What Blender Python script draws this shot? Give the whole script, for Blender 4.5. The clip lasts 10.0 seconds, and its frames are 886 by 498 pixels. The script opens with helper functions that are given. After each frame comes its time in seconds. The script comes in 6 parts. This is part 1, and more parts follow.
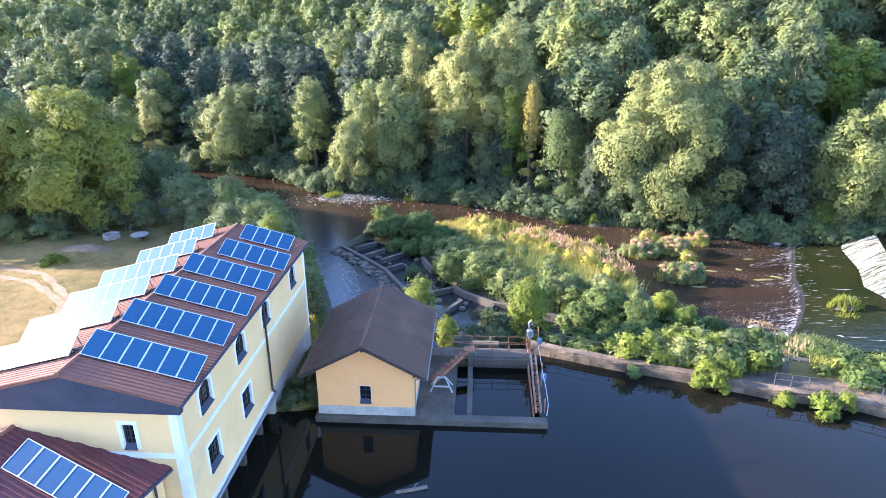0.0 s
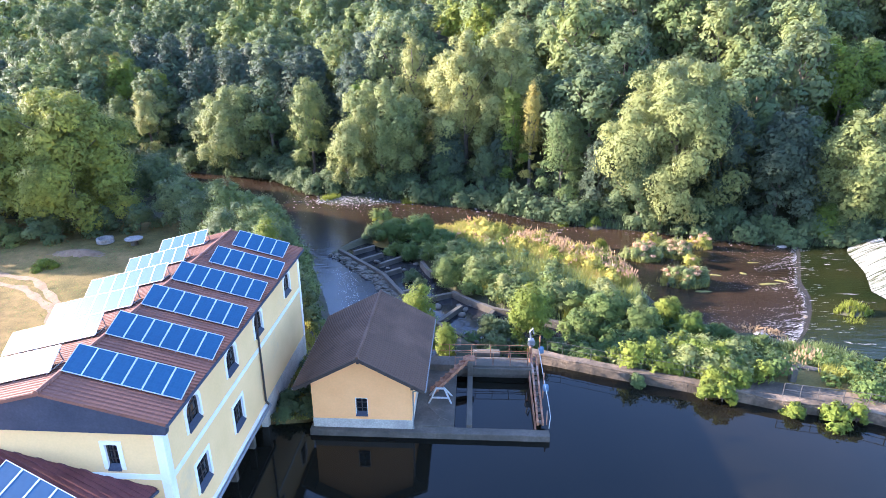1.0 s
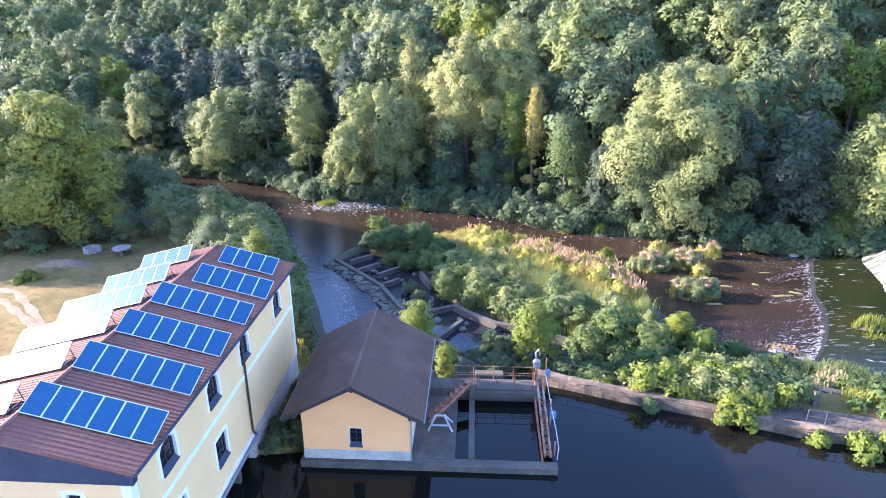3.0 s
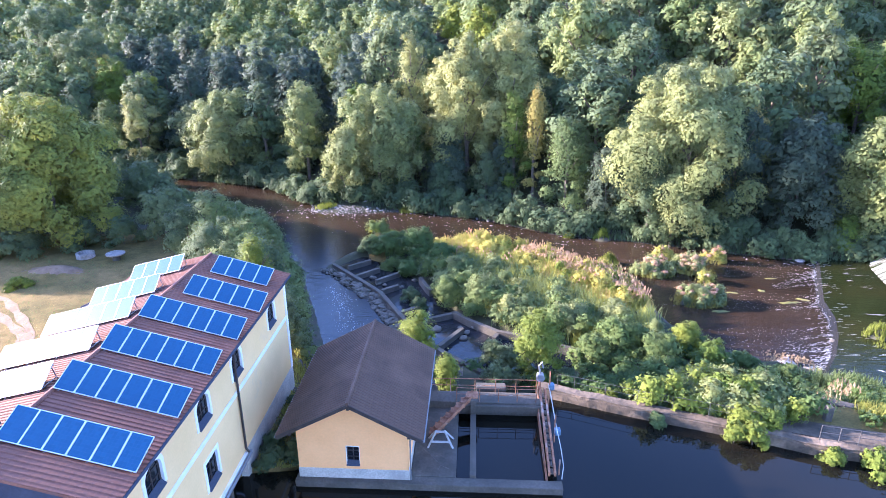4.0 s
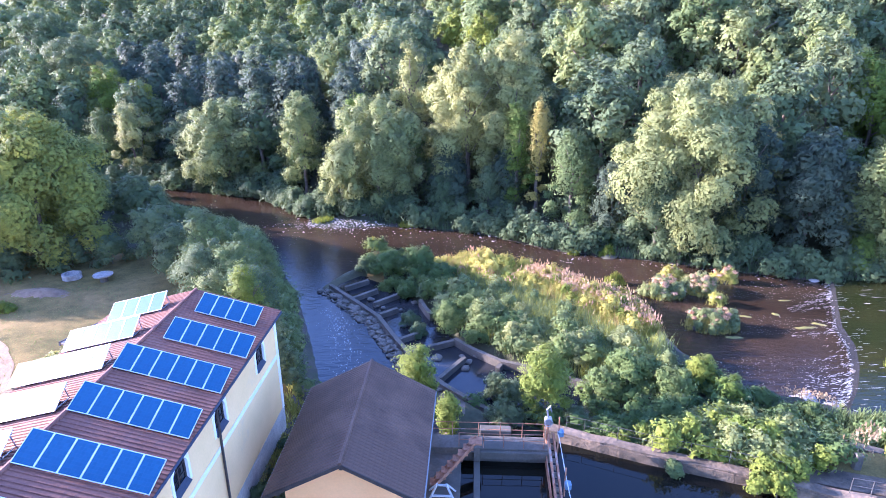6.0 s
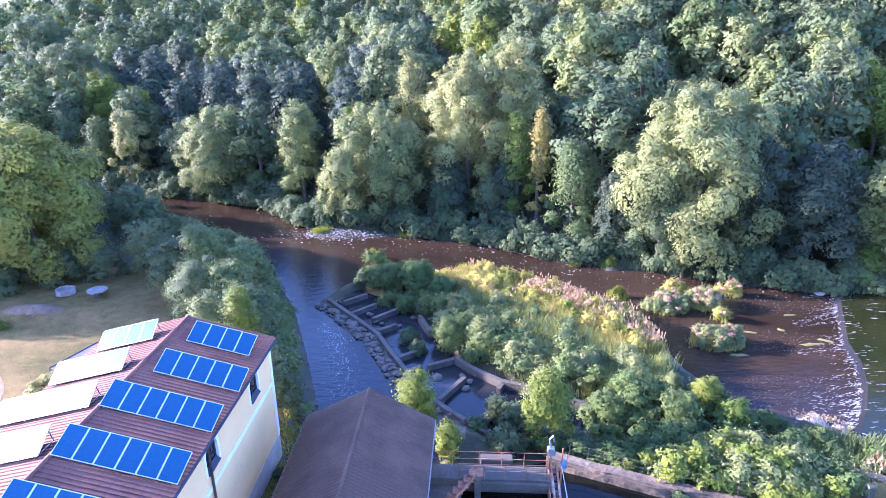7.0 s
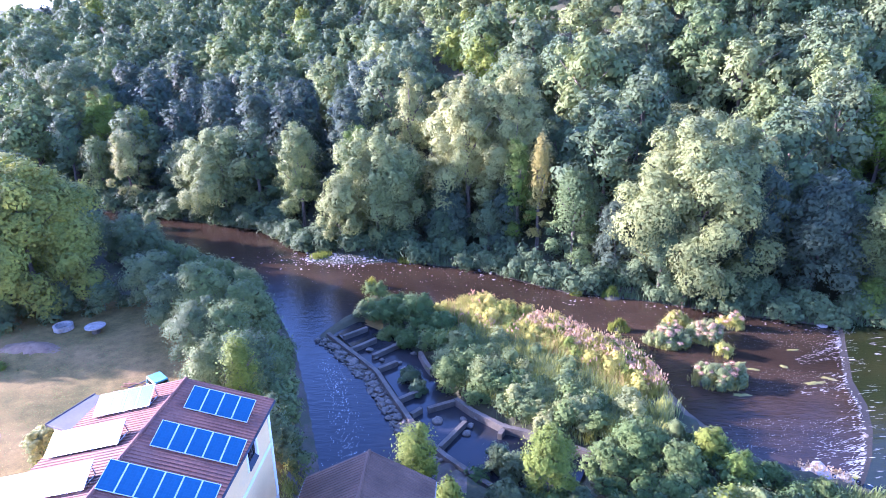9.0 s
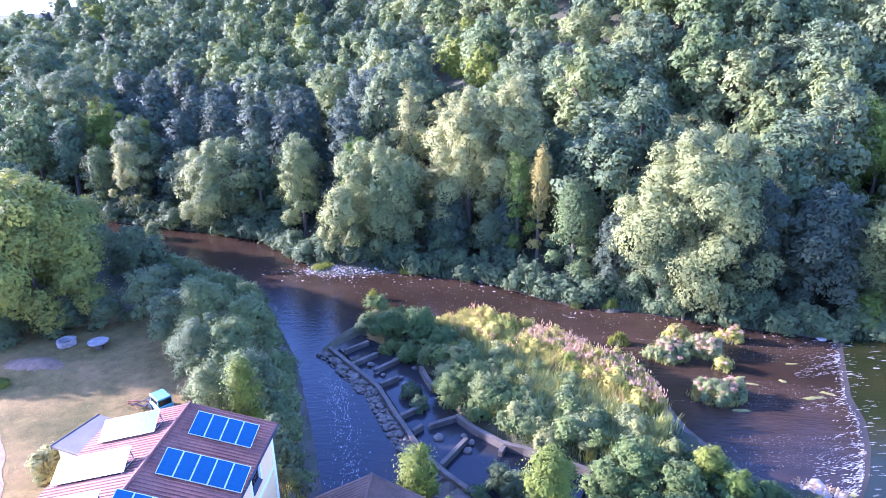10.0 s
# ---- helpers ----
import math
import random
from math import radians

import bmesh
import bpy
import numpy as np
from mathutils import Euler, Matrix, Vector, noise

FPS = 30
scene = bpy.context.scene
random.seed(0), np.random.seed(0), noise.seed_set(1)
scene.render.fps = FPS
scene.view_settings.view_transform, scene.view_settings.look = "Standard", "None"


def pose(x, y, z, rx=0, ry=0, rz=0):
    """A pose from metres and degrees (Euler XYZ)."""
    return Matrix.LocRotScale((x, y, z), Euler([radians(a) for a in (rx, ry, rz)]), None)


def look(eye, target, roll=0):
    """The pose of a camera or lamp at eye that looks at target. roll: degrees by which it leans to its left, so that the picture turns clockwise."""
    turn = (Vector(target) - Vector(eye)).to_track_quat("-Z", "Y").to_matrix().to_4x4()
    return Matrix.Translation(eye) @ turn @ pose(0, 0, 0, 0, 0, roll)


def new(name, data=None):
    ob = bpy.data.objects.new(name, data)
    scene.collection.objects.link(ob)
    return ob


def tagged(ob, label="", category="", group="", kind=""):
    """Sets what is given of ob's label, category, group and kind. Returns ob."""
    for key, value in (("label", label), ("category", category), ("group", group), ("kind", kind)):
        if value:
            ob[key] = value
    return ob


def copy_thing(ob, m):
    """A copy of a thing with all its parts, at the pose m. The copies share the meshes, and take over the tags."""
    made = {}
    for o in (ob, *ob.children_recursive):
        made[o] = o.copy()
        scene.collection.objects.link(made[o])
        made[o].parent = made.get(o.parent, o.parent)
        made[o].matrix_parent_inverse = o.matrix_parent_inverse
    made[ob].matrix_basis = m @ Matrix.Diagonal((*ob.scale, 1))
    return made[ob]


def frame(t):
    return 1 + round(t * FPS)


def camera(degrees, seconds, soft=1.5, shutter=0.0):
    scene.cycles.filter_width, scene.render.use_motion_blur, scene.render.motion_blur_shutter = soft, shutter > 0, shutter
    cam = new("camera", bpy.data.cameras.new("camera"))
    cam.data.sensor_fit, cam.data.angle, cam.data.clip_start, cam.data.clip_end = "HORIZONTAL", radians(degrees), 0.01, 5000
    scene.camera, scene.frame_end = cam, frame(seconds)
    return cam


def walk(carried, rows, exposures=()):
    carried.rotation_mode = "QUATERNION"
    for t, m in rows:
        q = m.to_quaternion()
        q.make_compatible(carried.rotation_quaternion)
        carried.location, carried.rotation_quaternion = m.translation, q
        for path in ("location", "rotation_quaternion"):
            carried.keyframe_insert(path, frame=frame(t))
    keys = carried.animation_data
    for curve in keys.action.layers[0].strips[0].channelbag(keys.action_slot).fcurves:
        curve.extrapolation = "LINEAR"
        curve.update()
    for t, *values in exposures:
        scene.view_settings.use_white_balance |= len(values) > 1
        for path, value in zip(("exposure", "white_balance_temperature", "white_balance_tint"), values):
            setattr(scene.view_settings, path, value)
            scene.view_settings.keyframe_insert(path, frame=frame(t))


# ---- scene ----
cam = camera(73.0, 10.0, soft=0.75)
PATH = [
    (0, (0.848, -1.459, 23.877), (0.748, 0.412, 23.18), -0.1),
    (0.5, (0.879, -0.813, 23.916), (0.779, 1.059, 23.219), -0.2),
    (1, (0.87, -0.173, 23.92), (0.77, 1.698, 23.222), -0.2),
    (1.5, (0.833, 0.491, 24.014), (0.733, 2.362, 23.314), -0.2),
    (2, (0.779, 1.205, 23.964), (0.68, 3.077, 23.268), -0.2),
    (2.5, (0.738, 1.903, 23.983), (0.639, 3.775, 23.286), -0.2),
    (4, (0.587, 3.998, 24.128), (0.489, 5.87, 23.431), -0.2),
    (4.5, (0.533, 4.727, 24.325), (0.434, 6.599, 23.629), -0.2),
    (5, (0.485, 5.442, 24.582), (0.387, 7.315, 23.888), -0.2),
    (6.5, (0.316, 7.93, 25.688), (0.218, 9.803, 24.994), -0.2),
    (7, (0.315, 8.602, 26.292), (0.217, 10.475, 25.597), -0.3),
    (7.5, (0.281, 9.174, 26.918), (0.183, 11.048, 26.225), -0.3),
    (8, (0.224, 9.736, 27.654), (0.126, 11.609, 26.961), -0.3),
    (8.5, (0.22, 10.046, 28.511), (0.122, 11.92, 27.819), -0.4),
    (9, (0.217, 10.229, 29.437), (0.119, 12.103, 28.746), -0.4),
    (9.5, (0.199, 10.326, 30.361), (0.1, 12.2, 29.67), -0.4),
    (10, (0.173, 10.34, 30.93), (0.074, 12.216, 30.243), -0.5),
]
walk(cam, [(t, look(eye, target, roll)) for t, eye, target, roll in PATH], exposures=[(0, 2.76, 5150, 25), (3, 2.79, 4980, 31), (10, 2.88, 4480, 47)])

# ---- light ----
SUN_DIR = Vector((-0.92, 0.12, 0.30)).normalized()
world = bpy.data.worlds.new("world")
scene.world = world
world.use_nodes = True
wn = world.node_tree
sky = wn.nodes.new("ShaderNodeTexSky")
sky.sky_type = "NISHITA"
sky.sun_disc = False
sky.sun_elevation = math.asin(SUN_DIR.z)
sky.sun_rotation = math.atan2(SUN_DIR.x, SUN_DIR.y)
sky.air_density, sky.dust_density, sky.ozone_density = 1.0, 0.8, 1.6
wn.links.new(sky.outputs[0], wn.nodes["Background"].inputs[0])
wn.nodes["Background"].inputs[1].default_value = 0.15
sun = new("sun", bpy.data.lights.new("sun", "SUN"))
sun.data.energy, sun.data.angle, sun.data.color = 4.8, radians(0.6), (1.0, 0.80, 0.52)
sun.matrix_world = look(SUN_DIR * 100, (0, 0, 0))


# ---- materials ----
def material(name, rough=0.8, metal=0.0, spec=0.4):
    m = bpy.data.materials.new(name)
    m.use_nodes = True
    b = m.node_tree.nodes["Principled BSDF"]
    b.inputs["Roughness"].default_value = rough
    b.inputs["Metallic"].default_value = metal
    b.inputs["Specular IOR Level"].default_value = spec
    return m, m.node_tree, b


def node(nt, kind, **values):
    n = nt.nodes.new("ShaderNode" + kind)
    for key, value in values.items():
        n.inputs[key].default_value = value
    return n


def ramp(nt, source, stops):
    r = nt.nodes.new("ShaderNodeValToRGB")
    els = r.color_ramp.elements
    while len(els) < len(stops):
        els.new(0.5)
    for e, (p, c) in zip(els, stops):
        e.position, e.color = p, (*c, 1)
    nt.links.new(source, r.inputs[0])
    return r.outputs[0]


def mixed(nt, fac, a, b, mode="MIX"):
    n = nt.nodes.new("ShaderNodeMix")
    n.data_type, n.blend_type = "RGBA", mode
    for socket, value in ((n.inputs[0], fac), (n.inputs[6], a), (n.inputs[7], b)):
        if isinstance(value, (int, float)):
            socket.default_value = value
        elif isinstance(value, tuple):
            socket.default_value = (*value, 1)
        else:
            nt.links.new(value, socket)
    return n.outputs[2]


def noise_out(nt, scale, detail=4.0, rough=0.55, stretch=None, coords="Object"):
    tc = nt.nodes.new("ShaderNodeTexCoord")
    src = tc.outputs[coords]
    if stretch:
        mp = nt.nodes.new("ShaderNodeMapping")
        mp.inputs["Scale"].default_value = stretch
        nt.links.new(src, mp.inputs[0])
        src = mp.outputs[0]
    n = node(nt, "TexNoise", Scale=scale, Detail=detail, Roughness=rough)
    nt.links.new(src, n.inputs["Vector"])
    return n.outputs[0]


def bumped(nt, b, height, strength, distance):
    n = node(nt, "Bump", Strength=strength, Distance=distance)
    nt.links.new(height, n.inputs["Height"])
    nt.links.new(n.outputs[0], b.inputs["Normal"])
    return n


def rough_surface(name, dark, light, scale=1.5, fine=12.0,  rough=0.85, bump=0.4, depth=0.03, stain=None, stain_at=(0.5, 0.68), coords="Object", stretch=None, grainy=0.24):
    """A mottled surface: two scales of noise for colour, fine relief, and optional stains."""
    m, nt, b = material(name, rough)
    big, small = noise_out(nt, scale, coords=coords), noise_out(nt, fine, 5, coords=coords, stretch=stretch)
    col = ramp(nt, big, [(0.32, dark), (0.68, light)])
    grain = ramp(nt, small, [(0.25, (1 - grainy,) * 3), (0.75, (1 + grainy * 0.8,) * 3)])
    col = mixed(nt, 1.0, col, grain, "MULTIPLY")
    if stain:
        patch = ramp(nt, noise_out(nt, scale * 0.45, 6, 0.65, coords=coords), [(stain_at[0], (0, 0, 0)), (stain_at[1], (1, 1, 1))])
        col = mixed(nt, patch, col, stain)
    nt.links.new(col, b.inputs["Base Color"])
    bumped(nt, b, small, bump, depth)
    return m


def leaf_material(name, dark, light, glow=0.36):
    """Leaves: colour by tree and by leaf, with light coming through them."""
    m, nt, b = material(name, 0.6, spec=0.15)
    b.inputs["Sheen Weight"].default_value, b.inputs["Sheen Roughness"].default_value = 0.07, 0.6
    info, geo = nt.nodes.new("ShaderNodeObjectInfo"), nt.nodes.new("ShaderNodeNewGeometry")
    patch = noise_out(nt, 0.35, 3)
    add = nt.nodes.new("ShaderNodeMath")
    add.operation = "MULTIPLY_ADD"
    add.inputs[1].default_value = 0.22
    nt.links.new(geo.outputs["Random Per Island"], add.inputs[0])
    half = nt.nodes.new("ShaderNodeMath")
    half.operation = "MULTIPLY_ADD"
    half.inputs[1].default_value, half.inputs[2].default_value = 0.9, -0.05
    nt.links.new(patch, half.inputs[0])
    nt.links.new(half.outputs[0], add.inputs[2])
    col = ramp(nt, add.outputs[0], [(0.2, dark), (0.75, light)])
    hue = nt.nodes.new("ShaderNodeHueSaturation")
    spread = nt.nodes.new("ShaderNodeMapRange")
    spread.inputs["To Min"].default_value, spread.inputs["To Max"].default_value = 0.484, 0.518
    nt.links.new(info.outputs["Random"], spread.inputs[0])
    nt.links.new(spread.outputs[0], hue.inputs["Hue"])
    value = nt.nodes.new("ShaderNodeMapRange")
    value.inputs["To Min"].default_value, value.inputs["To Max"].default_value = 1.2, 0.86
    nt.links.new(info.outputs["Random"], value.inputs[0])
    nt.links.new(value.outputs[0], hue.inputs["Value"])
    nt.links.new(col, hue.inputs["Color"])
    nt.links.new(hue.outputs[0], b.inputs["Base Color"])
    bumped(nt, b, noise_out(nt, 6, 3, 0.7), 0.8, 0.12)
    tr = nt.nodes.new("ShaderNodeBsdfTranslucent")
    nt.links.new(hue.outputs[0], tr.inputs[0])
    mix = nt.nodes.new("ShaderNodeMixShader")
    mix.inputs[0].default_value = glow
    out = nt.nodes["Material Output"]
    nt.links.new(b.outputs[0], mix.inputs[1])
    nt.links.new(tr.outputs[0], mix.inputs[2])
    nt.links.new(mix.outputs[0], out.inputs[0])
    return m


def water_material(name, deep, light, scale, bump, dist, rough=0.06, stretch=(1, 1, 1), foam=None):
    """Water: dark body colour with silt streaks, ripples, and flecks of foam where it runs."""
    m, nt, b = material(name, rough, spec=0.5)
    b.inputs["IOR"].default_value = 1.33
    col = ramp(nt, noise_out(nt, 0.09, 4, stretch=stretch), [(0.3, deep), (0.7, light)])
    ripple = noise_out(nt, scale, 5, 0.6, stretch=stretch)
    if foam:
        flecks = ramp(nt, noise_out(nt, foam[0], 6, 0.7, stretch=stretch), [(foam[1], (0, 0, 0)), (foam[1] + 0.06, (1, 1, 1))])
        where = ramp(nt, noise_out(nt, 0.12, 3, stretch=stretch), [(0.45, (0, 0, 0)), (0.65, (1, 1, 1))])
        mask = mixed(nt, 1.0, flecks, where, "MULTIPLY")
        col = mixed(nt, mask, col, (0.55, 0.5, 0.46))
    nt.links.new(col, b.inputs["Base Color"])
    bumped(nt, b, ripple, bump, dist)
    return m


plaster_m = rough_surface("plaster_yellow", (0.77, 0.51, 0.215), (0.83, 0.555, 0.245), 0.5, 9, 0.9, 0.1, 0.004, grainy=0.05, stain=(0.50, 0.41, 0.27), stain_at=(0.58, 0.8))
plaster_b_m = rough_surface("plaster_ochre", (0.86, 0.43, 0.155), (0.90, 0.475, 0.182), 0.6, 9, 0.9, 0.1, 0.004, grainy=0.05, stain=(0.62, 0.42, 0.2), stain_at=(0.68, 0.95))
white_m = rough_surface("white_paint", (0.70, 0.68, 0.64), (0.8, 0.78, 0.73), 1.2, 14, 0.8, 0.1, 0.005, grainy=0.06)
wall_m = rough_surface("old_wall", (0.055, 0.041, 0.026), (0.145, 0.108, 0.070), 0.8, 4, 0.9, 1.0, 0.09, stain=(0.24, 0.17, 0.105), stain_at=(0.56, 0.7))
plinth_m = rough_surface("plinth_render", (0.40, 0.36, 0.30), (0.52, 0.47, 0.38), 1.0, 10, 0.9, 0.3, 0.01, stain=(0.25, 0.24, 0.21), stain_at=(0.5, 0.75))
concrete_m = rough_surface("old_concrete", (0.064, 0.054, 0.041), (0.125, 0.106, 0.080), 0.8, 7, 0.9, 0.5, 0.03, stain=(0.06, 0.055, 0.04), stain_at=(0.46, 0.68))
stone_m = rough_surface("river_stone", (0.075, 0.064, 0.048), (0.165, 0.142, 0.108), 1.6, 9, 0.85, 0.5, 0.04, stain=(0.10, 0.09, 0.06))
pale_stone_m = rough_surface("bleached_stone", (0.22, 0.19, 0.17), (0.40, 0.36, 0.32), 1.6, 9, 0.85, 0.5, 0.04, stain=(0.14, 0.12, 0.09))
rust_m = rough_surface("rusty_steel", (0.16, 0.065, 0.03), (0.33, 0.16, 0.08), 2.0, 16, 0.8, 0.3, 0.005, stain=(0.30, 0.26, 0.22), stain_at=(0.55, 0.7))
grey_steel_m, _nt, _b = material("galvanised_steel", 0.6, 0.6)
_b.inputs["Base Color"].default_value = (0.26, 0.265, 0.27, 1)
dark_steel_m = rough_surface("weathered_steel", (0.045, 0.042, 0.038), (0.085, 0.075, 0.065), 2, 16, 0.7, 0.2, 0.004)
blue_paint_m = rough_surface("blue_paint", (0.07, 0.12, 0.18), (0.11, 0.17, 0.23), 3, 20, 0.5, 0.1, 0.003)
dark_sheet_m = rough_surface("dark_sheeting", (0.030, 0.036, 0.055), (0.05, 0.055, 0.075), 0.8, 10, 0.6, 0.2, 0.01)
tile_red_m = rough_surface("roof_tile_red", (0.155, 0.064, 0.040), (0.225, 0.098, 0.060), 0.7, 8, 0.75, 0.3, 0.01, stain=(0.14, 0.085, 0.075), stain_at=(0.52, 0.75))
tile_wine_m = rough_surface("roof_tile_wine", (0.10, 0.03, 0.03), (0.15, 0.05, 0.045), 0.7, 8, 0.6, 0.3, 0.01)
tile_brown_m = rough_surface("roof_tile_brown", (0.080, 0.044, 0.026), (0.125, 0.070, 0.042), 0.7, 8, 0.75, 0.3, 0.01, stain=(0.15, 0.088, 0.054), stain_at=(0.55, 0.8))
sheet_roof_m = rough_surface("bitumen_sheet", (0.075, 0.07, 0.07), (0.11, 0.10, 0.10), 0.6, 6, 0.7, 0.2, 0.01, grainy=0.1)
wood_m = rough_surface("weathered_wood", (0.12, 0.09, 0.065), (0.24, 0.19, 0.14), 1.5, 12, 0.85, 0.4, 0.01)
bark_m = rough_surface("bark", (0.07, 0.055, 0.04), (0.15, 0.12, 0.09), 2, 12, 0.9, 0.6, 0.03)
frame_m = rough_surface("window_frame_brown", (0.035, 0.025, 0.02), (0.06, 0.045, 0.035), 3, 20, 0.6, 0.1, 0.003)
grey_paint_m = rough_surface("grey_paint", (0.30, 0.30, 0.29), (0.42, 0.42, 0.40), 2, 14, 0.6, 0.1, 0.004)
glass_m, _nt, _b = material("window_glass", 0.05, 0.0, 0.5)
_b.inputs["Base Color"].default_value = (0.012, 0.014, 0.016, 1)
panel_frame_m, _nt, _b = material("panel_frame", 0.35, 0.6)
_b.inputs["Base Color"].default_value = (0.72, 0.74, 0.78, 1)


def cell_material(name, base):
    """Solar glass: crystalline blue with the thin lines of the cells, under clear glass."""
    m, nt, b = material(name, 0.45, 0.0, 0.22)
    tc = nt.nodes.new("ShaderNodeTexCoord")
    br = nt.nodes.new("ShaderNodeTexBrick")
    br.offset, br.squash = 0.0, 1.0
    br.inputs["Scale"].default_value = 1.0
    br.inputs["Mortar Size"].default_value = 0.006
    br.inputs["Brick Width"].default_value, br.inputs["Row Height"].default_value = 0.14, 0.14
    br.inputs["Color1"].default_value = (*base, 1)
    br.inputs["Color2"].default_value = (base[0] * 1.25, base[1] * 1.2, base[2] * 1.15, 1)
    br.inputs["Mortar"].default_value = (0.035, 0.085, 0.155, 1)
    nt.links.new(tc.outputs["Object"], br.inputs["Vector"])
    nt.links.new(br.outputs[0], b.inputs["Base Color"])
    b.inputs["Coat Weight"].default_value = 0.03
    b.inputs["Coat Roughness"].default_value = 0.5
    return m


cells_m = cell_material("solar_cells", (0.020, 0.068, 0.132))
pond_m = water_material("still_water", (0.0045, 0.0055, 0.0040), (0.011, 0.0095, 0.006), 1.2, 0.05, 0.05, 0.04)
pond_m.node_tree.nodes["Principled BSDF"].inputs["Specular IOR Level"].default_value = 0.4


def river_material():
    """The river: brown and broken over its stones, dark, deep and smooth in the tailrace arm."""
    m = water_material("river_water", (0.019, 0.0125, 0.0075), (0.046, 0.029, 0.017), 1.5, 0.35, 0.12, 0.14, (0.6, 1.6, 1), foam=(1.6, 0.66))
    nt = m.node_tree
    b = nt.nodes["Principled BSDF"]
    tc, sep = nt.nodes.new("ShaderNodeTexCoord"), nt.nodes.new("ShaderNodeSeparateXYZ")
    nt.links.new(tc.outputs["Object"], sep.inputs[0])

    def calc(op, a, c, d=None):
        n = nt.nodes.new("ShaderNodeMath")
        n.operation = op
        for socket, value in zip(n.inputs, (a, c, d)):
            if value is None:
                continue
            if isinstance(value, (int, float)):
                socket.default_value = value
            else:
                nt.links.new(value, socket)
        return n.outputs[0]

    across = calc("MULTIPLY_ADD", sep.outputs[0], 0.05, calc("MULTIPLY_ADD", sep.outputs[1], 0.1, -6.4))
    east = calc("MULTIPLY_ADD", sep.outputs[0], 0.15, 1.2)
    f = calc("MAXIMUM", across, east)
    f = calc("ADD", f, calc("MULTIPLY_ADD", noise_out(nt, 0.25, 4), 0.8, -0.4))
    shallow = ramp(nt, f, [(0.0, (0, 0, 0)), (1.0, (1, 1, 1))])
    old = b.inputs["Base Color"].links[0].from_socket
    nt.links.new(mixed(nt, shallow, (0.017, 0.018, 0.021), old), b.inputs["Base Color"])
    rr = nt.nodes.new("ShaderNodeMapRange")
    rr.inputs["To Min"].default_value, rr.inputs["To Max"].default_value = 0.08, 0.15
    nt.links.new(shallow, rr.inputs[0])
    nt.links.new(rr.outputs[0], b.inputs["Roughness"])
    return m


river_m = river_material()
channel_m = water_material("tail_water", (0.014, 0.016, 0.02), (0.03, 0.028, 0.026), 1.4, 0.25, 0.1, 0.08, (1, 0.7, 1))
apron_m = water_material("shallow_algae_water", (0.008, 0.014, 0.004), (0.024, 0.022, 0.007), 1.2, 0.3, 0.1, 0.12, (0.5, 1.8, 1), foam=(0.8, 0.62))


def spill_material():
    """Fast thin water: dark green sheet with long white streaks along the fall."""
    m, nt, b = material("spilling_water", 0.25)
    streak = noise_out(nt, 1.5, 7, 0.72, stretch=(0.22, 1.9, 0.3))
    col = ramp(nt, streak, [(0.40, (0.026, 0.032, 0.010)), (0.50, (0.16, 0.16, 0.13)), (0.64, (0.62, 0.62, 0.61))])
    nt.links.new(col, b.inputs["Base Color"])
    bumped(nt, b, streak, 0.6, 0.12)
    return m


spill_m = spill_material()
foam_m = rough_surface("white_water", (0.34, 0.32, 0.28), (0.56, 0.54, 0.49), 2.0, 7, 0.6, 0.6, 0.08)
foam_m.node_tree.nodes["Principled BSDF"].inputs["Subsurface Weight"].default_value = 0.0
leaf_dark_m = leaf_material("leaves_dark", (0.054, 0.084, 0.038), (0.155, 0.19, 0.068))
leaf_mid_m = leaf_material("leaves_mid", (0.078, 0.115, 0.036), (0.21, 0.24, 0.068))
leaf_lime_m = leaf_material("leaves_lime", (0.078, 0.114, 0.012), (0.200, 0.238, 0.026))
leaf_willow_m = leaf_material("leaves_willow", (0.115, 0.138, 0.045), (0.29, 0.305, 0.095))
leaf_olive_m = leaf_material("leaves_olive", (0.110, 0.138, 0.028), (0.36, 0.345, 0.055))
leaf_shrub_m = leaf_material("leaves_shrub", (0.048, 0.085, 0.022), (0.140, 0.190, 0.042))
leaf_bright_m = leaf_material("leaves_bright", (0.094, 0.124, 0.012), (0.235, 0.262, 0.028))
leaf_gold_m = leaf_material("leaves_gold", (0.24, 0.20, 0.04), (0.42, 0.33, 0.08))
# leaf colour kept dark to stand in for shade in the wood
leaf_shade_m = leaf_material("leaves_deep", (0.034, 0.055, 0.034), (0.086, 0.112, 0.058))
leaf_herb_m = leaf_material("leaves_herb", (0.22, 0.22, 0.025), (0.52, 0.45, 0.09))
grass_m = leaf_material("grass_blades", (0.20, 0.20, 0.03), (0.45, 0.40, 0.08))
dry_m = leaf_material("dry_meadow_blades", (0.20, 0.15, 0.04), (0.38, 0.28, 0.085))
straw_m = leaf_material("straw_blades", (0.32, 0.24, 0.07), (0.52, 0.38, 0.14))
pink_m = leaf_material("pink_flowers", (0.40, 0.25, 0.145), (0.52, 0.35, 0.20))
leaf_reed_m = leaf_material("reed_blades", (0.085, 0.125, 0.042), (0.20, 0.245, 0.08))


# ---- mesh helpers ----
def mesh_of(name, bm, mat, smooth=False):
    me = bpy.data.meshes.new(name)
    bm.normal_update()
    bm.to_mesh(me)
    bm.free()
    for m in (mat if isinstance(mat, (list, tuple)) else [mat]):
        me.materials.append(m)
    if smooth:
        me.polygons.foreach_set("use_smooth", [True] * len(me.polygons))
    return me


def part(name, bm, mat, parent, label="", smooth=False):
    ob = new(name, mesh_of(name, bm, mat, smooth))
    ob.parent = parent
    if label:
        ob["label"] = label
    return ob


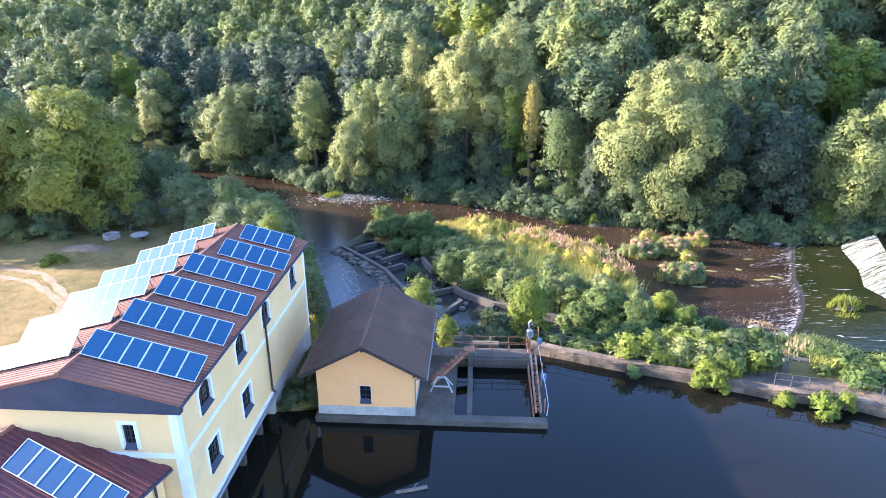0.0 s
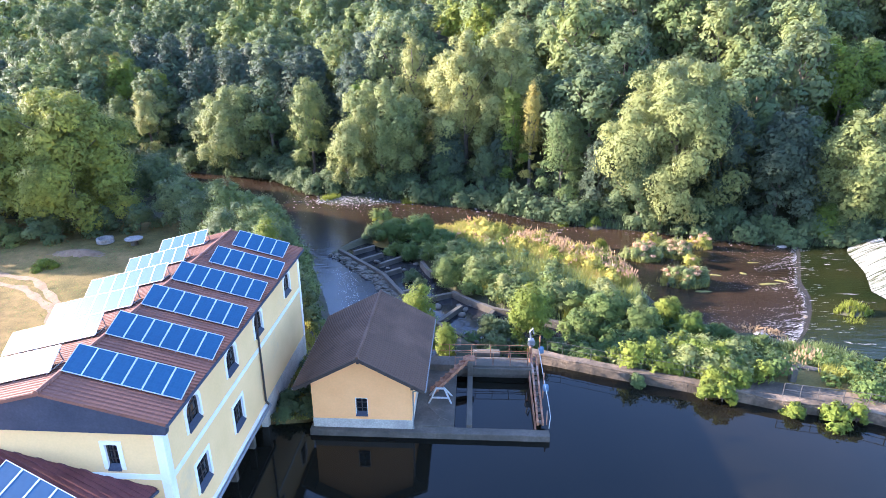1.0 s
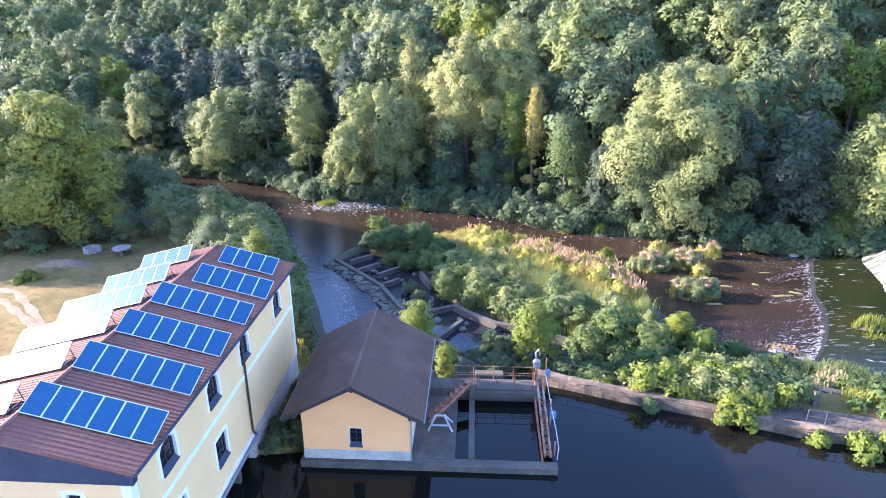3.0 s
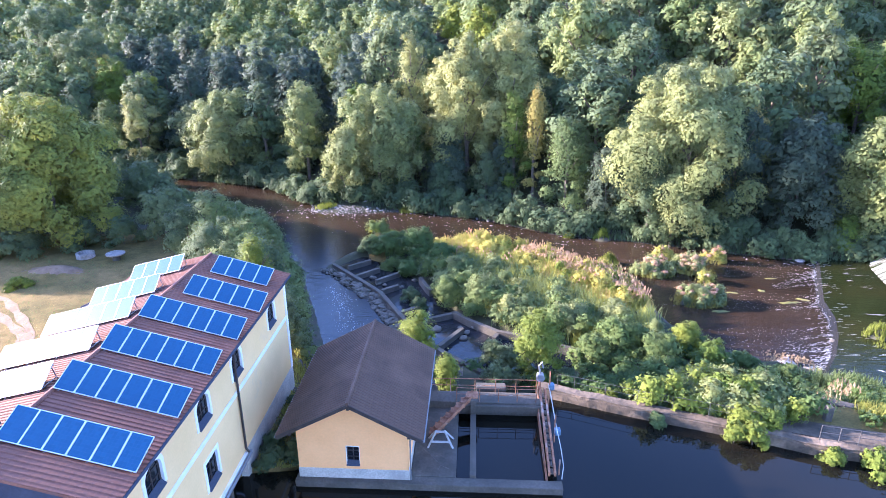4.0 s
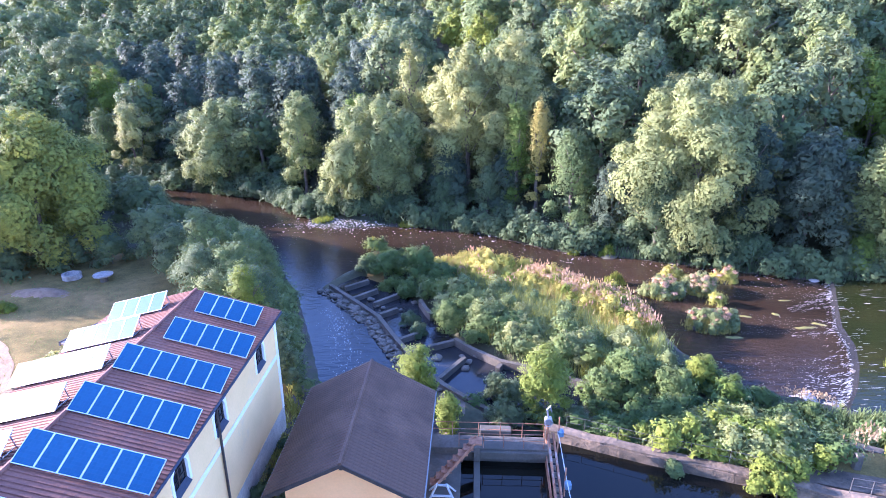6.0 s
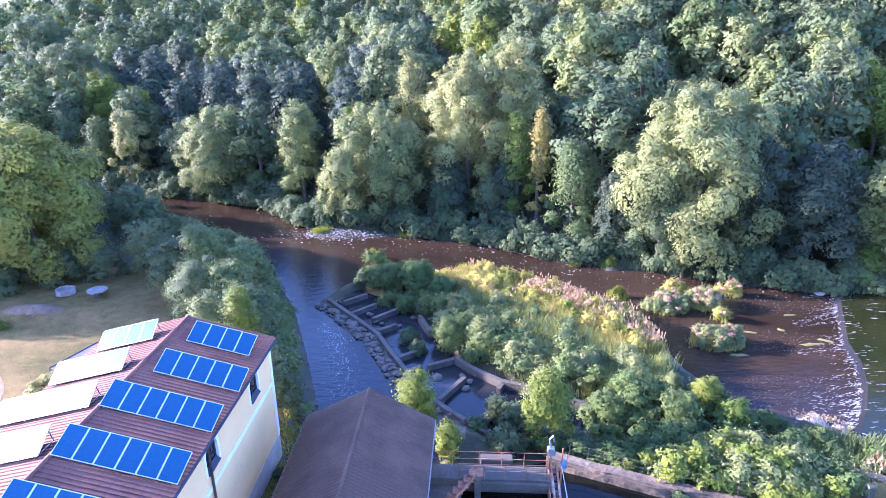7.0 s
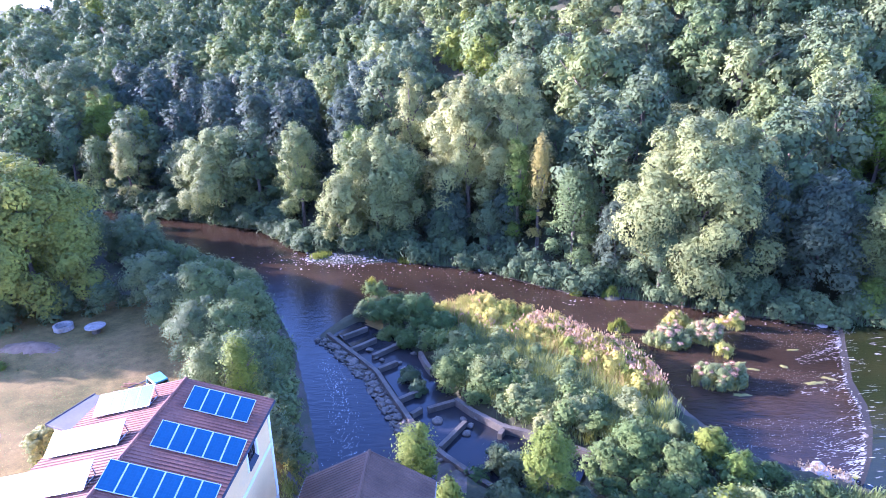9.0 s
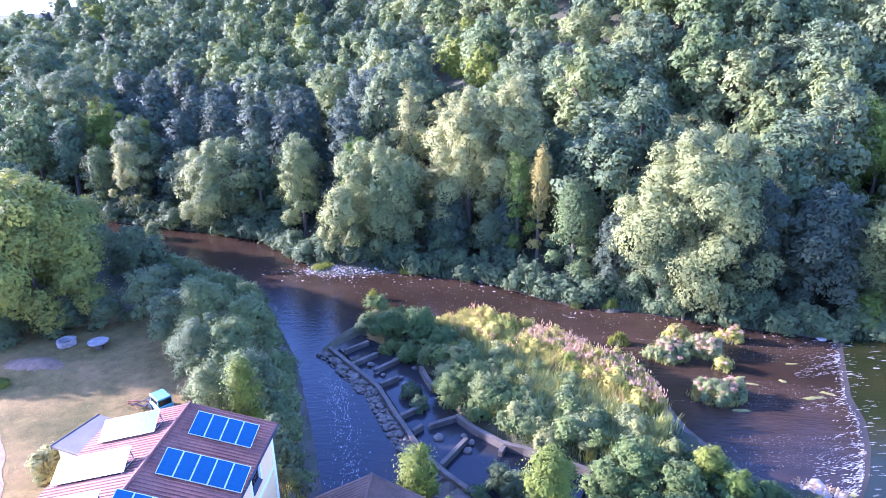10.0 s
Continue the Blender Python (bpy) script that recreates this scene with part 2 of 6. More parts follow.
def thing(name, bm, mat, label, category, group="", kind="", smooth=False):
    return tagged(new(name, mesh_of(name, bm, mat, smooth)), label, category, group, kind)


def empty(name, at, label, category, group="", kind="", turn=0.0):
    ob = new(name)
    ob.matrix_world = pose(*at, 0, 0, turn)
    return tagged(ob, label, category, group, kind)


def add_box(bm, x0, x1, y0, y1, z0, z1, m=None, bevel=0.0):
    vs = [bm.verts.new((x, y, z)) for z in (z0, z1) for y in (y0, y1) for x in (x0, x1)]
    fs = [bm.faces.new([vs[i] for i in f]) for f in ((0, 2, 3, 1), (4, 5, 7, 6), (0, 1, 5, 4), (2, 6, 7, 3), (0, 4, 6, 2), (1, 3, 7, 5))]
    if m is not None:
        bmesh.ops.transform(bm, matrix=m, verts=vs)
    if bevel:
        edges = list({e for f in fs for e in f.edges})
        bmesh.ops.bevel(bm, geom=edges, offset=bevel, segments=1, affect="EDGES")
    return bm


def box(*args, **kw):
    return add_box(bmesh.new(), *args, **kw)


def beam(bm, a, b, w, h, bevel=0.0):
    """A bar of width w and height h from a to b."""
    a, b = Vector(a), Vector(b)
    d = b - a
    up = Vector((0, 0, 1)) if abs(d.normalized().z) < 0.95 else Vector((0, 1, 0))
    yv = up.cross(d).normalized()
    zv = d.normalized().cross(yv)
    m = Matrix.Translation(a) @ Matrix((d.normalized(), yv, zv)).transposed().to_4x4()
    return add_box(bm, 0, d.length, -w / 2, w / 2, -h / 2, h / 2, m, bevel)


def tube(bm, pts, r, sides=8, r_end=None):
    """A round bar along pts."""
    rings = []
    for i, p in enumerate(pts):
        p = Vector(p)
        d = (Vector(pts[min(i + 1, len(pts) - 1)]) - Vector(pts[max(i - 1, 0)])).normalized()
        u = d.cross(Vector((0.3, 0.9, 0.2))).normalized()
        v = d.cross(u)
        rr = r + ((r if r_end is None else r_end) - r) * i / max(1, len(pts) - 1)
        rings.append([bm.verts.new(p + (u * math.cos(a) + v * math.sin(a)) * rr) for a in (math.tau * k / sides for k in range(sides))])
    for a, b in zip(rings, rings[1:]):
        for k in range(sides):
            bm.faces.new((a[k], a[(k + 1) % sides], b[(k + 1) % sides], b[k]))
    bm.faces.new(rings[0][::-1])
    bm.faces.new(rings[-1])
    return bm


def ribbon_wall(bm, line, width, z0, z1, bevel=0.0):
    """A wall of even width that follows a line of (x, y) points, or (x, y, top)."""
    pts = [Vector((p[0], p[1], 0)) for p in line]
    tops = [p[2] if len(p) > 2 else z1 for p in line]
    rows = []
    for i, p in enumerate(pts):
        d = (pts[min(i + 1, len(pts) - 1)] - pts[max(i - 1, 0)]).normalized()
        n = Vector((-d.y, d.x, 0)) * width / 2
        rows.append([bm.verts.new((*(p + n).xy, z0)), bm.verts.new((*(p + n).xy, tops[i])), bm.verts.new((*(p - n).xy, tops[i])), bm.verts.new((*(p - n).xy, z0))])
    for a, b in zip(rows, rows[1:]):
        for k in range(4):
            bm.faces.new((a[k], b[k], b[(k + 1) % 4], a[(k + 1) % 4]))
    bm.faces.new(rows[0][::-1])
    bm.faces.new(rows[-1])
    bmesh.ops.recalc_face_normals(bm, faces=bm.faces)
    return bm


# ---- ground ----
RIVER = [(-160, 130), (-74, 116.4), (-51, 110), (-34, 104.4), (-25, 95), (-18, 92), (-11, 91.7), (1.3, 88.4), (12.2, 81.3), (19, 79.9), (31.4, 75.7), (41.4, 72.8), (60, 70), (130, 62),
         (130, 45), (45, 41), (33, 43.5), (27, 46.5), (21.5, 49), (18.5, 55), (17.5, 60), (16.5, 63.4), (12.5, 66.6), (8.2, 70.7), (1.2, 75.5), (-3.5, 73.7), (-11.8, 75), (-14, 72), (-15.6, 68),
         (-11.2, 62), (-9.2, 59.6), (-5.9, 53.4), (-4.4, 50.4), (-2.2, 47.8), (-1.0, 45.5), (-1.6, 43), (-2.4, 39.6), (-10.5, 39.6), (-12.2, 47), (-15.4, 55.6), (-19.4, 65.4), (-25.3, 76), (-33, 82.5), (-45, 89), (-70, 92), (-160, 100)]
POND = [(-13.2, -90), (-13.2, 30), (-12.2, 31.2), (-9.5, 31.6), (-2.9, 37.6), (5.6, 40.4), (7.5, 39.6), (11.5, 37.9), (16, 36.6), (19.8, 35.3), (24, 34.1), (28, 32.6), (40, 27.5), (70, 10), (150, -90)]
BASINS = [(-14.6, 68.4), (-10.4, 62.9), (-8.3, 60.3), (-4.9, 53.8), (-3.4, 50.9), (-1.2, 48.6), (1.4, 46.1), (3.8, 44.2), (8, 45.5), (9.6, 49), (3.4, 52), (-0.8, 55.8), (-4.2, 62.5), (-8, 68), (-12.5, 71.2)]


def signed(poly, x, y):
    """Distance to the outline, negative inside."""
    best, inside = np.full(x.shape, 1e9), np.zeros(x.shape, bool)
    for (ax, ay), (bx, by) in zip(poly, poly[1:] + poly[:1]):
        dx, dy = bx - ax, by - ay
        t = np.clip(((x - ax) * dx + (y - ay) * dy) / (dx * dx + dy * dy), 0, 1)
        best = np.minimum(best, np.hypot(x - ax - t * dx, y - ay - t * dy))
        if dy:
            inside ^= ((ay > y) != (by > y)) & (x < ax + dx * (y - ay) / dy)
    return np.where(inside, -best, best)


FAR_X, FAR_Y = [-400, -160, -74, -51, -34, -25, -11, 1.3, 12.2, 19, 31.4, 41.4, 60, 130, 400], [150, 130, 116.4, 110, 104.4, 95, 91.7, 88.4, 81.3, 79.9, 75.7, 72.8, 70, 62, 40]


def smooth01(a):
    a = np.clip(a, 0, 1)
    return a * a * (3 - 2 * a)


def wave(x, y, s, k):
    return np.sin(x / s + 1.7 * k) * np.cos(y / s * 1.13 + 0.9 * k) + 0.5 * np.sin((x + y) / s * 2.1 + k)


def ground_height(x, y):
    x, y = np.asarray(x, float), np.asarray(y, float)
    land = np.where(x < -10, 0.15, np.where(y > 42, -0.7, 0.2)) + 0.12 * wave(x, y, 4.0, 1)
    land = np.where((x >= -10) & (y > 39.5) & (y < 82), -1.0 + 0.25 * wave(x, y, 5.0, 2), land)
    d = y - np.interp(x, FAR_X, FAR_Y)
    slope = np.interp(x, [-90, -35, 0, 20, 60], [0.166, 0.125, 0.26, 0.42, 0.50])
    far = -1.2 + slope * np.maximum(0, d - 6) + 0.26 * np.maximum(0, d - 90) * np.interp(x, [-70, 0], [0.1, 0.5]) + np.minimum(d, 60) * 0.015 * wave(x, y, 14, 3)
    far = np.minimum(far, np.interp(x, [-130, -50, 60], [43, 65, 95]) + 4 * wave(x, y, 60, 1))
    land = np.where(d > -2, far, land)
    s = signed(RIVER, x, y)
    h = np.where(s < 1.2, np.minimum(land, -2.1 + np.clip(s, 0, 1.2) * 1.6), land)
    h = np.where(s < 0, -2.1 - 0.8 * smooth01(-s / 4), h)
    bar = np.exp(-(((x + 21) / 7.5) ** 2 + ((y - 90.5) / 2.2) ** 2)) * 0.75
    h = np.where(s < 2, h + bar, h)
    for cx, cy, rx, ry, up in ((21.2, 67.9, 2.5, 1.9, 0.6), (25.4, 68.9, 2.1, 1.9, 0.6), (29.2, 71.6, 1.6, 0.8, 0.5), (23.2, 71.6, 1.7, 0.8, 0.5), (26.0, 65.6, 0.7, 0.9, 0.5), (23.6, 60.4, 2.9, 1.7, 0.65), (17.6, 79.2, 1.0, 0.9, 0.9), (-12.8, 81.3, 0.7, 0.5, 0.8), (16.6, 70.6, 1.2, 0.5, 0.8), (37.0, 53.0, 2.0, 1.4, 1.0)):
        h = np.maximum(h, -3.0 + (up + 0.45) * np.exp(-((x - cx) / rx) ** 2 - ((y - cy) / ry) ** 2) * 1.35)
    h = h + 0.7 * np.exp(-(((x + 42.5) / 2.6) ** 2 + ((y - 59.5) / 1.6) ** 2))
    b = signed(BASINS, x, y)
    h = np.where(b < 1.6, np.minimum(h, -2.6 + np.maximum(0, b) * 0.9), h)
    p = signed(POND, x, y)
    return np.where(p < 0.0, -2.5, h)


def axis(lo, hi, fine0, fine1, step):
    out = list(np.arange(fine0, fine1 + 0.01, step))
    s, a, b = step, fine0, fine1
    while a > lo or b < hi:
        s = min(s * 1.25, 60)
        if a > lo:
            a -= s
            out.insert(0, a)
        if b < hi:
            b += s
            out.append(b)
    return np.array(out)


gx, gy = axis(-1500, 1500, -75, 60, 0.75), axis(-600, 2200, 15, 125, 0.75)
GX, GY = np.meshgrid(gx, gy)
GZ = ground_height(GX, GY)
nx, ny = len(gx), len(gy)
idx = np.arange(nx * ny).reshape(ny, nx)
faces = np.stack([idx[:-1, :-1], idx[:-1, 1:], idx[1:, 1:], idx[1:, :-1]], -1).reshape(-1, 4)
gme = bpy.data.meshes.new("ground")
gme.from_pydata(np.stack([GX, GY, GZ], -1).reshape(-1, 3).tolist(), [], faces.tolist())
gme.polygons.foreach_set("use_smooth", [True] * len(gme.polygons))


def ground_material():
    """Dry meadow, bare earth and damp soil, by patches of their own."""
    m, nt, b = material("meadow_soil", 0.95, spec=0.2)
    big, mid, fine = noise_out(nt, 0.11, 5, 0.6), noise_out(nt, 0.9, 5, 0.65), noise_out(nt, 9, 4, 0.7)
    col = ramp(nt, big, [(0.3, (0.085, 0.080, 0.022)), (0.47, (0.175, 0.130, 0.042)), (0.68, (0.26, 0.172, 0.068))])
    col = mixed(nt, 1.0, col, ramp(nt, mid, [(0.25, (0.6, 0.65, 0.55)), (0.75, (1.25, 1.2, 1.15))]), "MULTIPLY")
    col = mixed(nt, 1.0, col, ramp(nt, fine, [(0.25, (0.6, 0.6, 0.6)), (0.75, (1.25, 1.25, 1.25))]), "MULTIPLY")
    nt.links.new(col, b.inputs["Base Color"])
    bumped(nt, b, fine, 0.7, 0.08)
    return m


gme.materials.append(ground_material())
gme.materials.append(rough_surface("forest_floor", (0.025, 0.032, 0.012), (0.06, 0.055, 0.025), 0.3, 3, 0.95, 0.6, 0.08))
gme.materials.append(rough_surface("damp_gravel", (0.05, 0.04, 0.028), (0.11, 0.085, 0.06), 0.6, 5, 0.8, 0.7, 0.08, stain=(0.05, 0.06, 0.02)))
MXc, MYc = (GX[:-1, :-1] + GX[1:, 1:]) / 2, (GY[:-1, :-1] + GY[1:, 1:]) / 2
which = np.where((MYc - np.interp(MXc, FAR_X, FAR_Y) > 1.0) | ((MXc < -36) & (MYc > 72)) | ((MXc < -12) & (MYc > 62 - 1.2 * (MXc + 12) * 0.6)), 1, np.where(signed(RIVER, MXc, MYc) < 1.0, 2, np.where((MXc > -10) & (MYc > 39), 1, 0)))
gme.polygons.foreach_set("material_index", which.reshape(-1).astype(np.int32))
tagged(new("ground", gme), "dry yellowish meadow, earth banks and river bed", "ground", kind="structure")


def sheet(name, poly, z, mat, label, step=None):
    bm = bmesh.new()
    bm.faces.new([bm.verts.new((x, y, z)) for x, y in poly])
    bmesh.ops.triangulate(bm, faces=bm.faces)
    bmesh.ops.recalc_face_normals(bm, faces=bm.faces)
    if bm.faces[:][0].normal.z < 0:
        bmesh.ops.reverse_faces(bm, faces=bm.faces)
    return thing(name, bm, mat, label, "water", kind="structure")


sheet("water_headrace", POND, 0.0, pond_m, "dark still water of the mill headrace")
sheet("water_river", [(-260, 150), (-160, 135), (-74, 120), (-34, 108), (-18, 96), (1.3, 92), (12.2, 85), (31.4, 79), (42, 75), (60, 72), (44, 42), (33, 41), (24, 44), (16, 49), (15, 60), (8, 67), (0, 71), (-12, 71), (-14.9, 67.6), (-10.4, 61), (-8.4, 58.6), (-5, 52.8), (-1.2, 47.5), (0.5, 45), (-1, 38.5), (-12, 38.5), (-14, 46), (-17.5, 54), (-22, 65), (-24, 74), (-30, 79), (-45, 86), (-160, 95), (-260, 100)],
      -2.2, river_m, "shallow brown river running over stones")
sheet("water_basins", BASINS, -2.15, channel_m, "dark water standing in the fish pass basins")


# ---- buildings ----
def slope_slab(xe, ze, xr, zr, y0, y1, t):
    """One roof slope as a slab of thickness t, from eave (xe, ze) to ridge (xr, zr)."""
    bm = bmesh.new()
    vs = [bm.verts.new(v) for v in ((xe, y0, ze), (xr, y0, zr), (xr, y1, zr), (xe, y1, ze), (xe, y0, ze - t), (xr, y0, zr - t), (xr, y1, zr - t), (xe, y1, ze - t))]
    for f in ((0, 1, 2, 3), (7, 6, 5, 4), (0, 4, 5, 1), (1, 5, 6, 2), (2, 6, 7, 3), (3, 7, 4, 0)):
        bm.faces.new([vs[i] for i in f])
    bmesh.ops.recalc_face_normals(bm, faces=bm.faces)
    return bm


def holed_wall(bm, plane, at, thick, u0, u1, v0, v1, holes):
    """A wall in the plane x = at or y = at, of boxes round its openings (u0, u1, v0, v1)."""
    us = sorted({u0, u1, *(h[0] for h in holes), *(h[1] for h in holes)})
    vs = sorted({v0, v1, *(h[2] for h in holes), *(h[3] for h in holes)})
    for a, b in zip(us, us[1:]):
        for c, d in zip(vs, vs[1:]):
            if any(h[0] <= a and b <= h[1] and h[2] <= c and d <= h[3] for h in holes):
                continue
            if plane == "x":
                add_box(bm, at, at + thick, a, b, c, d)
            else:
                add_box(bm, a, b, at, at + thick, c, d)
    bmesh.ops.remove_doubles(bm, verts=bm.verts, dist=0.0005)
    return bm


def arch_outline(w, h, rise, n=8):
    """Half-open outline of an opening, from the left foot over the head to the right foot."""
    pts = [(-w / 2, 0)]
    for k in range(n + 1):
        a = math.pi * (1 - k / n)
        pts.append((math.cos(a) * w / 2, h - rise + math.sin(a) * rise))
    return pts + [(w / 2, 0)]


def window(parent, m, w, h, rise, surround, label=""):
    """A window in an opening w by h: painted surround, dark frame with bars, panes, sloping sill. Local x across, y out of the wall, z up."""
    win = new("window")
    win.parent = parent
    win.matrix_local = m
    if label:
        win["label"] = label
    bm = bmesh.new()
    inner, outer = arch_outline(w - 0.04, h - 0.02, max(rise, 0.02)), arch_outline(w + 2 * surround, h + surround, max(rise, 0.02) + (surround * 0.4 if rise else 0))
    rings = []
    for (ax, az), (bx, bz) in zip(inner, outer):
        rings.append([bm.verts.new((ax, -0.14, az)), bm.verts.new((ax, 0.035, az)), bm.verts.new((bx, 0.035, bz)), bm.verts.new((bx, -0.02, bz))])
    for a, b in zip(rings, rings[1:]):
        for k in range(3):
            bm.faces.new((a[k], b[k], b[k + 1], a[k + 1]))
    bmesh.ops.recalc_face_normals(bm, faces=bm.faces)
    part("surround", bm, white_m, win, "white painted window surround")
    bm = bmesh.new()
    for a, b in zip(inner, inner[1:]):
        beam(bm, (a[0] * 0.97, -0.13, a[1]), (b[0] * 0.97, -0.13, b[1]), 0.06, 0.08)
    beam(bm, (-w / 2, -0.13, 0.04), (w / 2, -0.13, 0.04), 0.06, 0.08)
    part("window_frame", bm, frame_m, win, "dark brown wooden frame")
    for kx in (0,):
        part("glazing_bar", beam(bmesh.new(), (kx, -0.13, 0.05), (kx, -0.13, h - 0.06), 0.05, 0.05), frame_m, win)
    for f in (0.36, 0.68):
        part("glazing_bar", beam(bmesh.new(), (-w / 2 + 0.03, -0.13, h * f), (w / 2 - 0.03, -0.13, h * f), 0.035, 0.035), frame_m, win)
    for sx in (-1, 1):
        part("pane", box(min(0, sx * (w / 2 - 0.02)), max(0, sx * (w / 2 - 0.02)), -0.165, -0.15, 0.02, h - 0.02), glass_m, win)
    bm = bmesh.new()
    vs = [bm.verts.new(v) for v in ((-w / 2, -0.12, 0.22), (w / 2, -0.12, 0.22), (w / 2, 0.10, 0.0), (-w / 2, 0.10, 0.0), (-w / 2, -0.12, 0.16), (w / 2, -0.12, 0.16), (w / 2, 0.10, -0.04), (-w / 2, 0.10, -0.04))]
    for f in ((0, 1, 2, 3), (7, 6, 5, 4), (0, 4, 5, 1), (1, 5, 6, 2), (2, 6, 7, 3), (3, 7, 4, 0)):
        bm.faces.new([vs[i] for i in f])
    bmesh.ops.recalc_face_normals(bm, faces=bm.faces)
    part("sill", bm, dark_sheet_m, win, "dark sheet metal sill")
    return win


def on_x(y, z, x):
    return pose(x, y, z, 0, 0, -90)


def tile_mesh(name, w, l, mat, arch):
    """One roof tile: a shallow rounded pan with a thick lower edge; x down the slope, y across, z out."""
    bm = bmesh.new()
    prof = [(-w / 2, 0.0), (w * 0.06, 0.0), (w * 0.16, arch), (w * 0.40, arch), (w / 2, 0.0)]
    up = [bm.verts.new((0, y, z + 0.002)) for y, z in prof]
    lo = [bm.verts.new((l, y, z + 0.007)) for y, z in prof]
    ft = [bm.verts.new((l, y, z - 0.006)) for y, z in prof]
    for k in range(4):
        bm.faces.new((up[k], lo[k], lo[k + 1], up[k + 1]))
        bm.faces.new((lo[k], ft[k], ft[k + 1], lo[k + 1]))
    bmesh.ops.recalc_face_normals(bm, faces=bm.faces)
    me = mesh_of(name, bm, mat)
    if sum(p.normal.z for p in me.polygons) < 0:
        me.flip_normals()
    return me


TILES = []


def lay_tiles(parent, xe, ze, xr, zr, y0, y1, w, l, mat, arch, single):
    """Tiles on a slope: those for which single(y, row) holds are laid one by one later, the others are one mesh."""
    d = Vector((xe - xr, 0, ze - zr))
    n = int(d.length / l)
    l = d.length / n
    d.normalize()
    side = Vector((0, 1, 0)) if d.x < 0 else Vector((0, -1, 0))
    out = d.cross(side)
    if out.z < 0:
        side, out = -side, -out
    me = tile_mesh("roof_tile", w, l * 1.06, mat, arch)
    base = np.array([v.co[:] for v in me.vertices])
    quads = np.array([p.vertices[:] for p in me.polygons])
    verts, fs, k = [], [], 0
    rows = int((y1 - y0) / w)
    for r in range(n):
        for c in range(rows):
            y = y0 + (c + 0.5) * (y1 - y0) / rows
            p = Vector((xr, y, zr)) + d * (r * l) + out * (0.006 + 0.0006 * ((r * 7 + c * 3) % 4))
            if single(y, r):
                TILES.append((parent, me, Matrix.Translation(p) @ Matrix((d, side, out)).transposed().to_4x4()))
                continue
            R = np.array([d[:], side[:], out[:]])
            verts.append(base @ R + np.array(p[:]))
            fs.append(quads + k)
            k += len(base)
    if verts:
        m2 = bpy.data.meshes.new("roof_tiles")
        m2.from_pydata(np.concatenate(verts).tolist(), [], np.concatenate(fs).tolist())
        m2.materials.append(mat)
        ob = new("roof_tiles", m2)
        ob.parent = parent
        ob["kind"] = "stuff"


MX, MXL, MY0, MY1, ME, MR, MRX = -12.0, -21.2, 19.9, 40.2, 8.80, 10.12, -16.6
mill = empty("mill_building", (0, 0, 0), "cream yellow mill with a red tiled roof standing over the headrace", "building")
TOPW = [(y, 6.46) for y in (22.62, 27.22, 31.42, 37.22)]
LOWW = [(y, 2.95) for y in (22.67, 27.22)]
holes = [(y - 0.66, y + 0.66, z, z + 1.50) for y, z in TOPW] + [(y - 0.66, y + 0.66, z, z + 1.58) for y, z in LOWW]
bm = bmesh.new()
holed_wall(bm, "x", MX - 0.4, 0.4, MY0, MY1, 1.75, 8.62, holes)
part("wall", bm, plaster_m, mill)
bm = bmesh.new()
holed_wall(bm, "y", MY0, 0.4, MXL, MX - 0.4, 1.75, 8.3, [(-14.62, -14.02, 6.1, 7.4)])
part("wall", bm, plaster_m, mill)
part("wall", box(MXL, MX - 0.4, MY1 - 0.4, MY1, 1.75, 8.62), plaster_m, mill)
part("wall", box(MXL, MXL + 0.4, MY0 + 0.4, MY1 - 0.4, 0.0, 8.62), plaster_m, mill)
for y in (MY0 + 0.01, MY1 - 0.15):
    bm = bmesh.new()
    vs = [bm.verts.new(v) for v in ((MXL, y, 8.62), (MX - 0.01, y, 8.62), (MRX, y, 9.92), (MXL, y + 0.12, 8.62), (MX - 0.01, y + 0.12, 8.62), (MRX, y + 0.12, 9.92))]
    for f in ((0, 1, 2), (5, 4, 3), (0, 3, 4, 1), (1, 4, 5, 2), (2, 5, 3, 0)):
        bm.faces.new([vs[i] for i in f])
    part("gable", bm, plaster_m, mill)
bm = bmesh.new()
prof = [(-21.65, 8.25), (-11.62, 8.2), (-11.55, 8.66), (MRX, 10.0), (-21.65, 8.66)]
a = [bm.verts.new((x, 19.56, z)) for x, z in prof]
b = [bm.verts.new((x, 19.86, z)) for x, z in prof]
bm.faces.new(a)
bm.faces.new(b[::-1])
for k in range(5):
    bm.faces.new((a[k], b[k], b[(k + 1) % 5], a[(k + 1) % 5]))
bmesh.ops.recalc_face_normals(bm, faces=bm.faces)
part("gable_cladding", bm, dark_sheet_m, mill, "dark blue-black sheet cladding")
roof_r = part("roof", slope_slab(-11.5, ME, MRX, MR, 19.5, 40.0, 0.14), tile_red_m, mill, "red-brown tiled roof slope")
roof_l = part("roof", slope_slab(-21.7, ME, MRX, MR, 19.5, 40.0, 0.14), tile_red_m, mill, "red-brown tiled roof slope")
lay_tiles(roof_r, -11.46, ME, MRX, MR, 19.5, 40.0, 0.24, 0.40, tile_red_m, 0.045, lambda y, r: y < 24.8)
lay_tiles(roof_l, -21.74, ME, MRX, MR, 19.5, 40.0, 0.24, 0.40, tile_red_m, 0.045, lambda y, r: False)
bm = bmesh.new()
for k in range(52):
    y = 19.45 + k * 0.395
    tube(bm, [(MRX, y, MR + 0.02), (MRX, y + 0.42, MR + 0.035)], 0.12, 8, 0.105)
part("ridge_tiles", bm, tile_red_m, mill)
bm = bmesh.new()
for xe in (-11.44, -21.76):
    tube(bm, [(xe, 19.5, ME - 0.09), (xe, 40.0, ME - 0.11)], 0.075, 8)
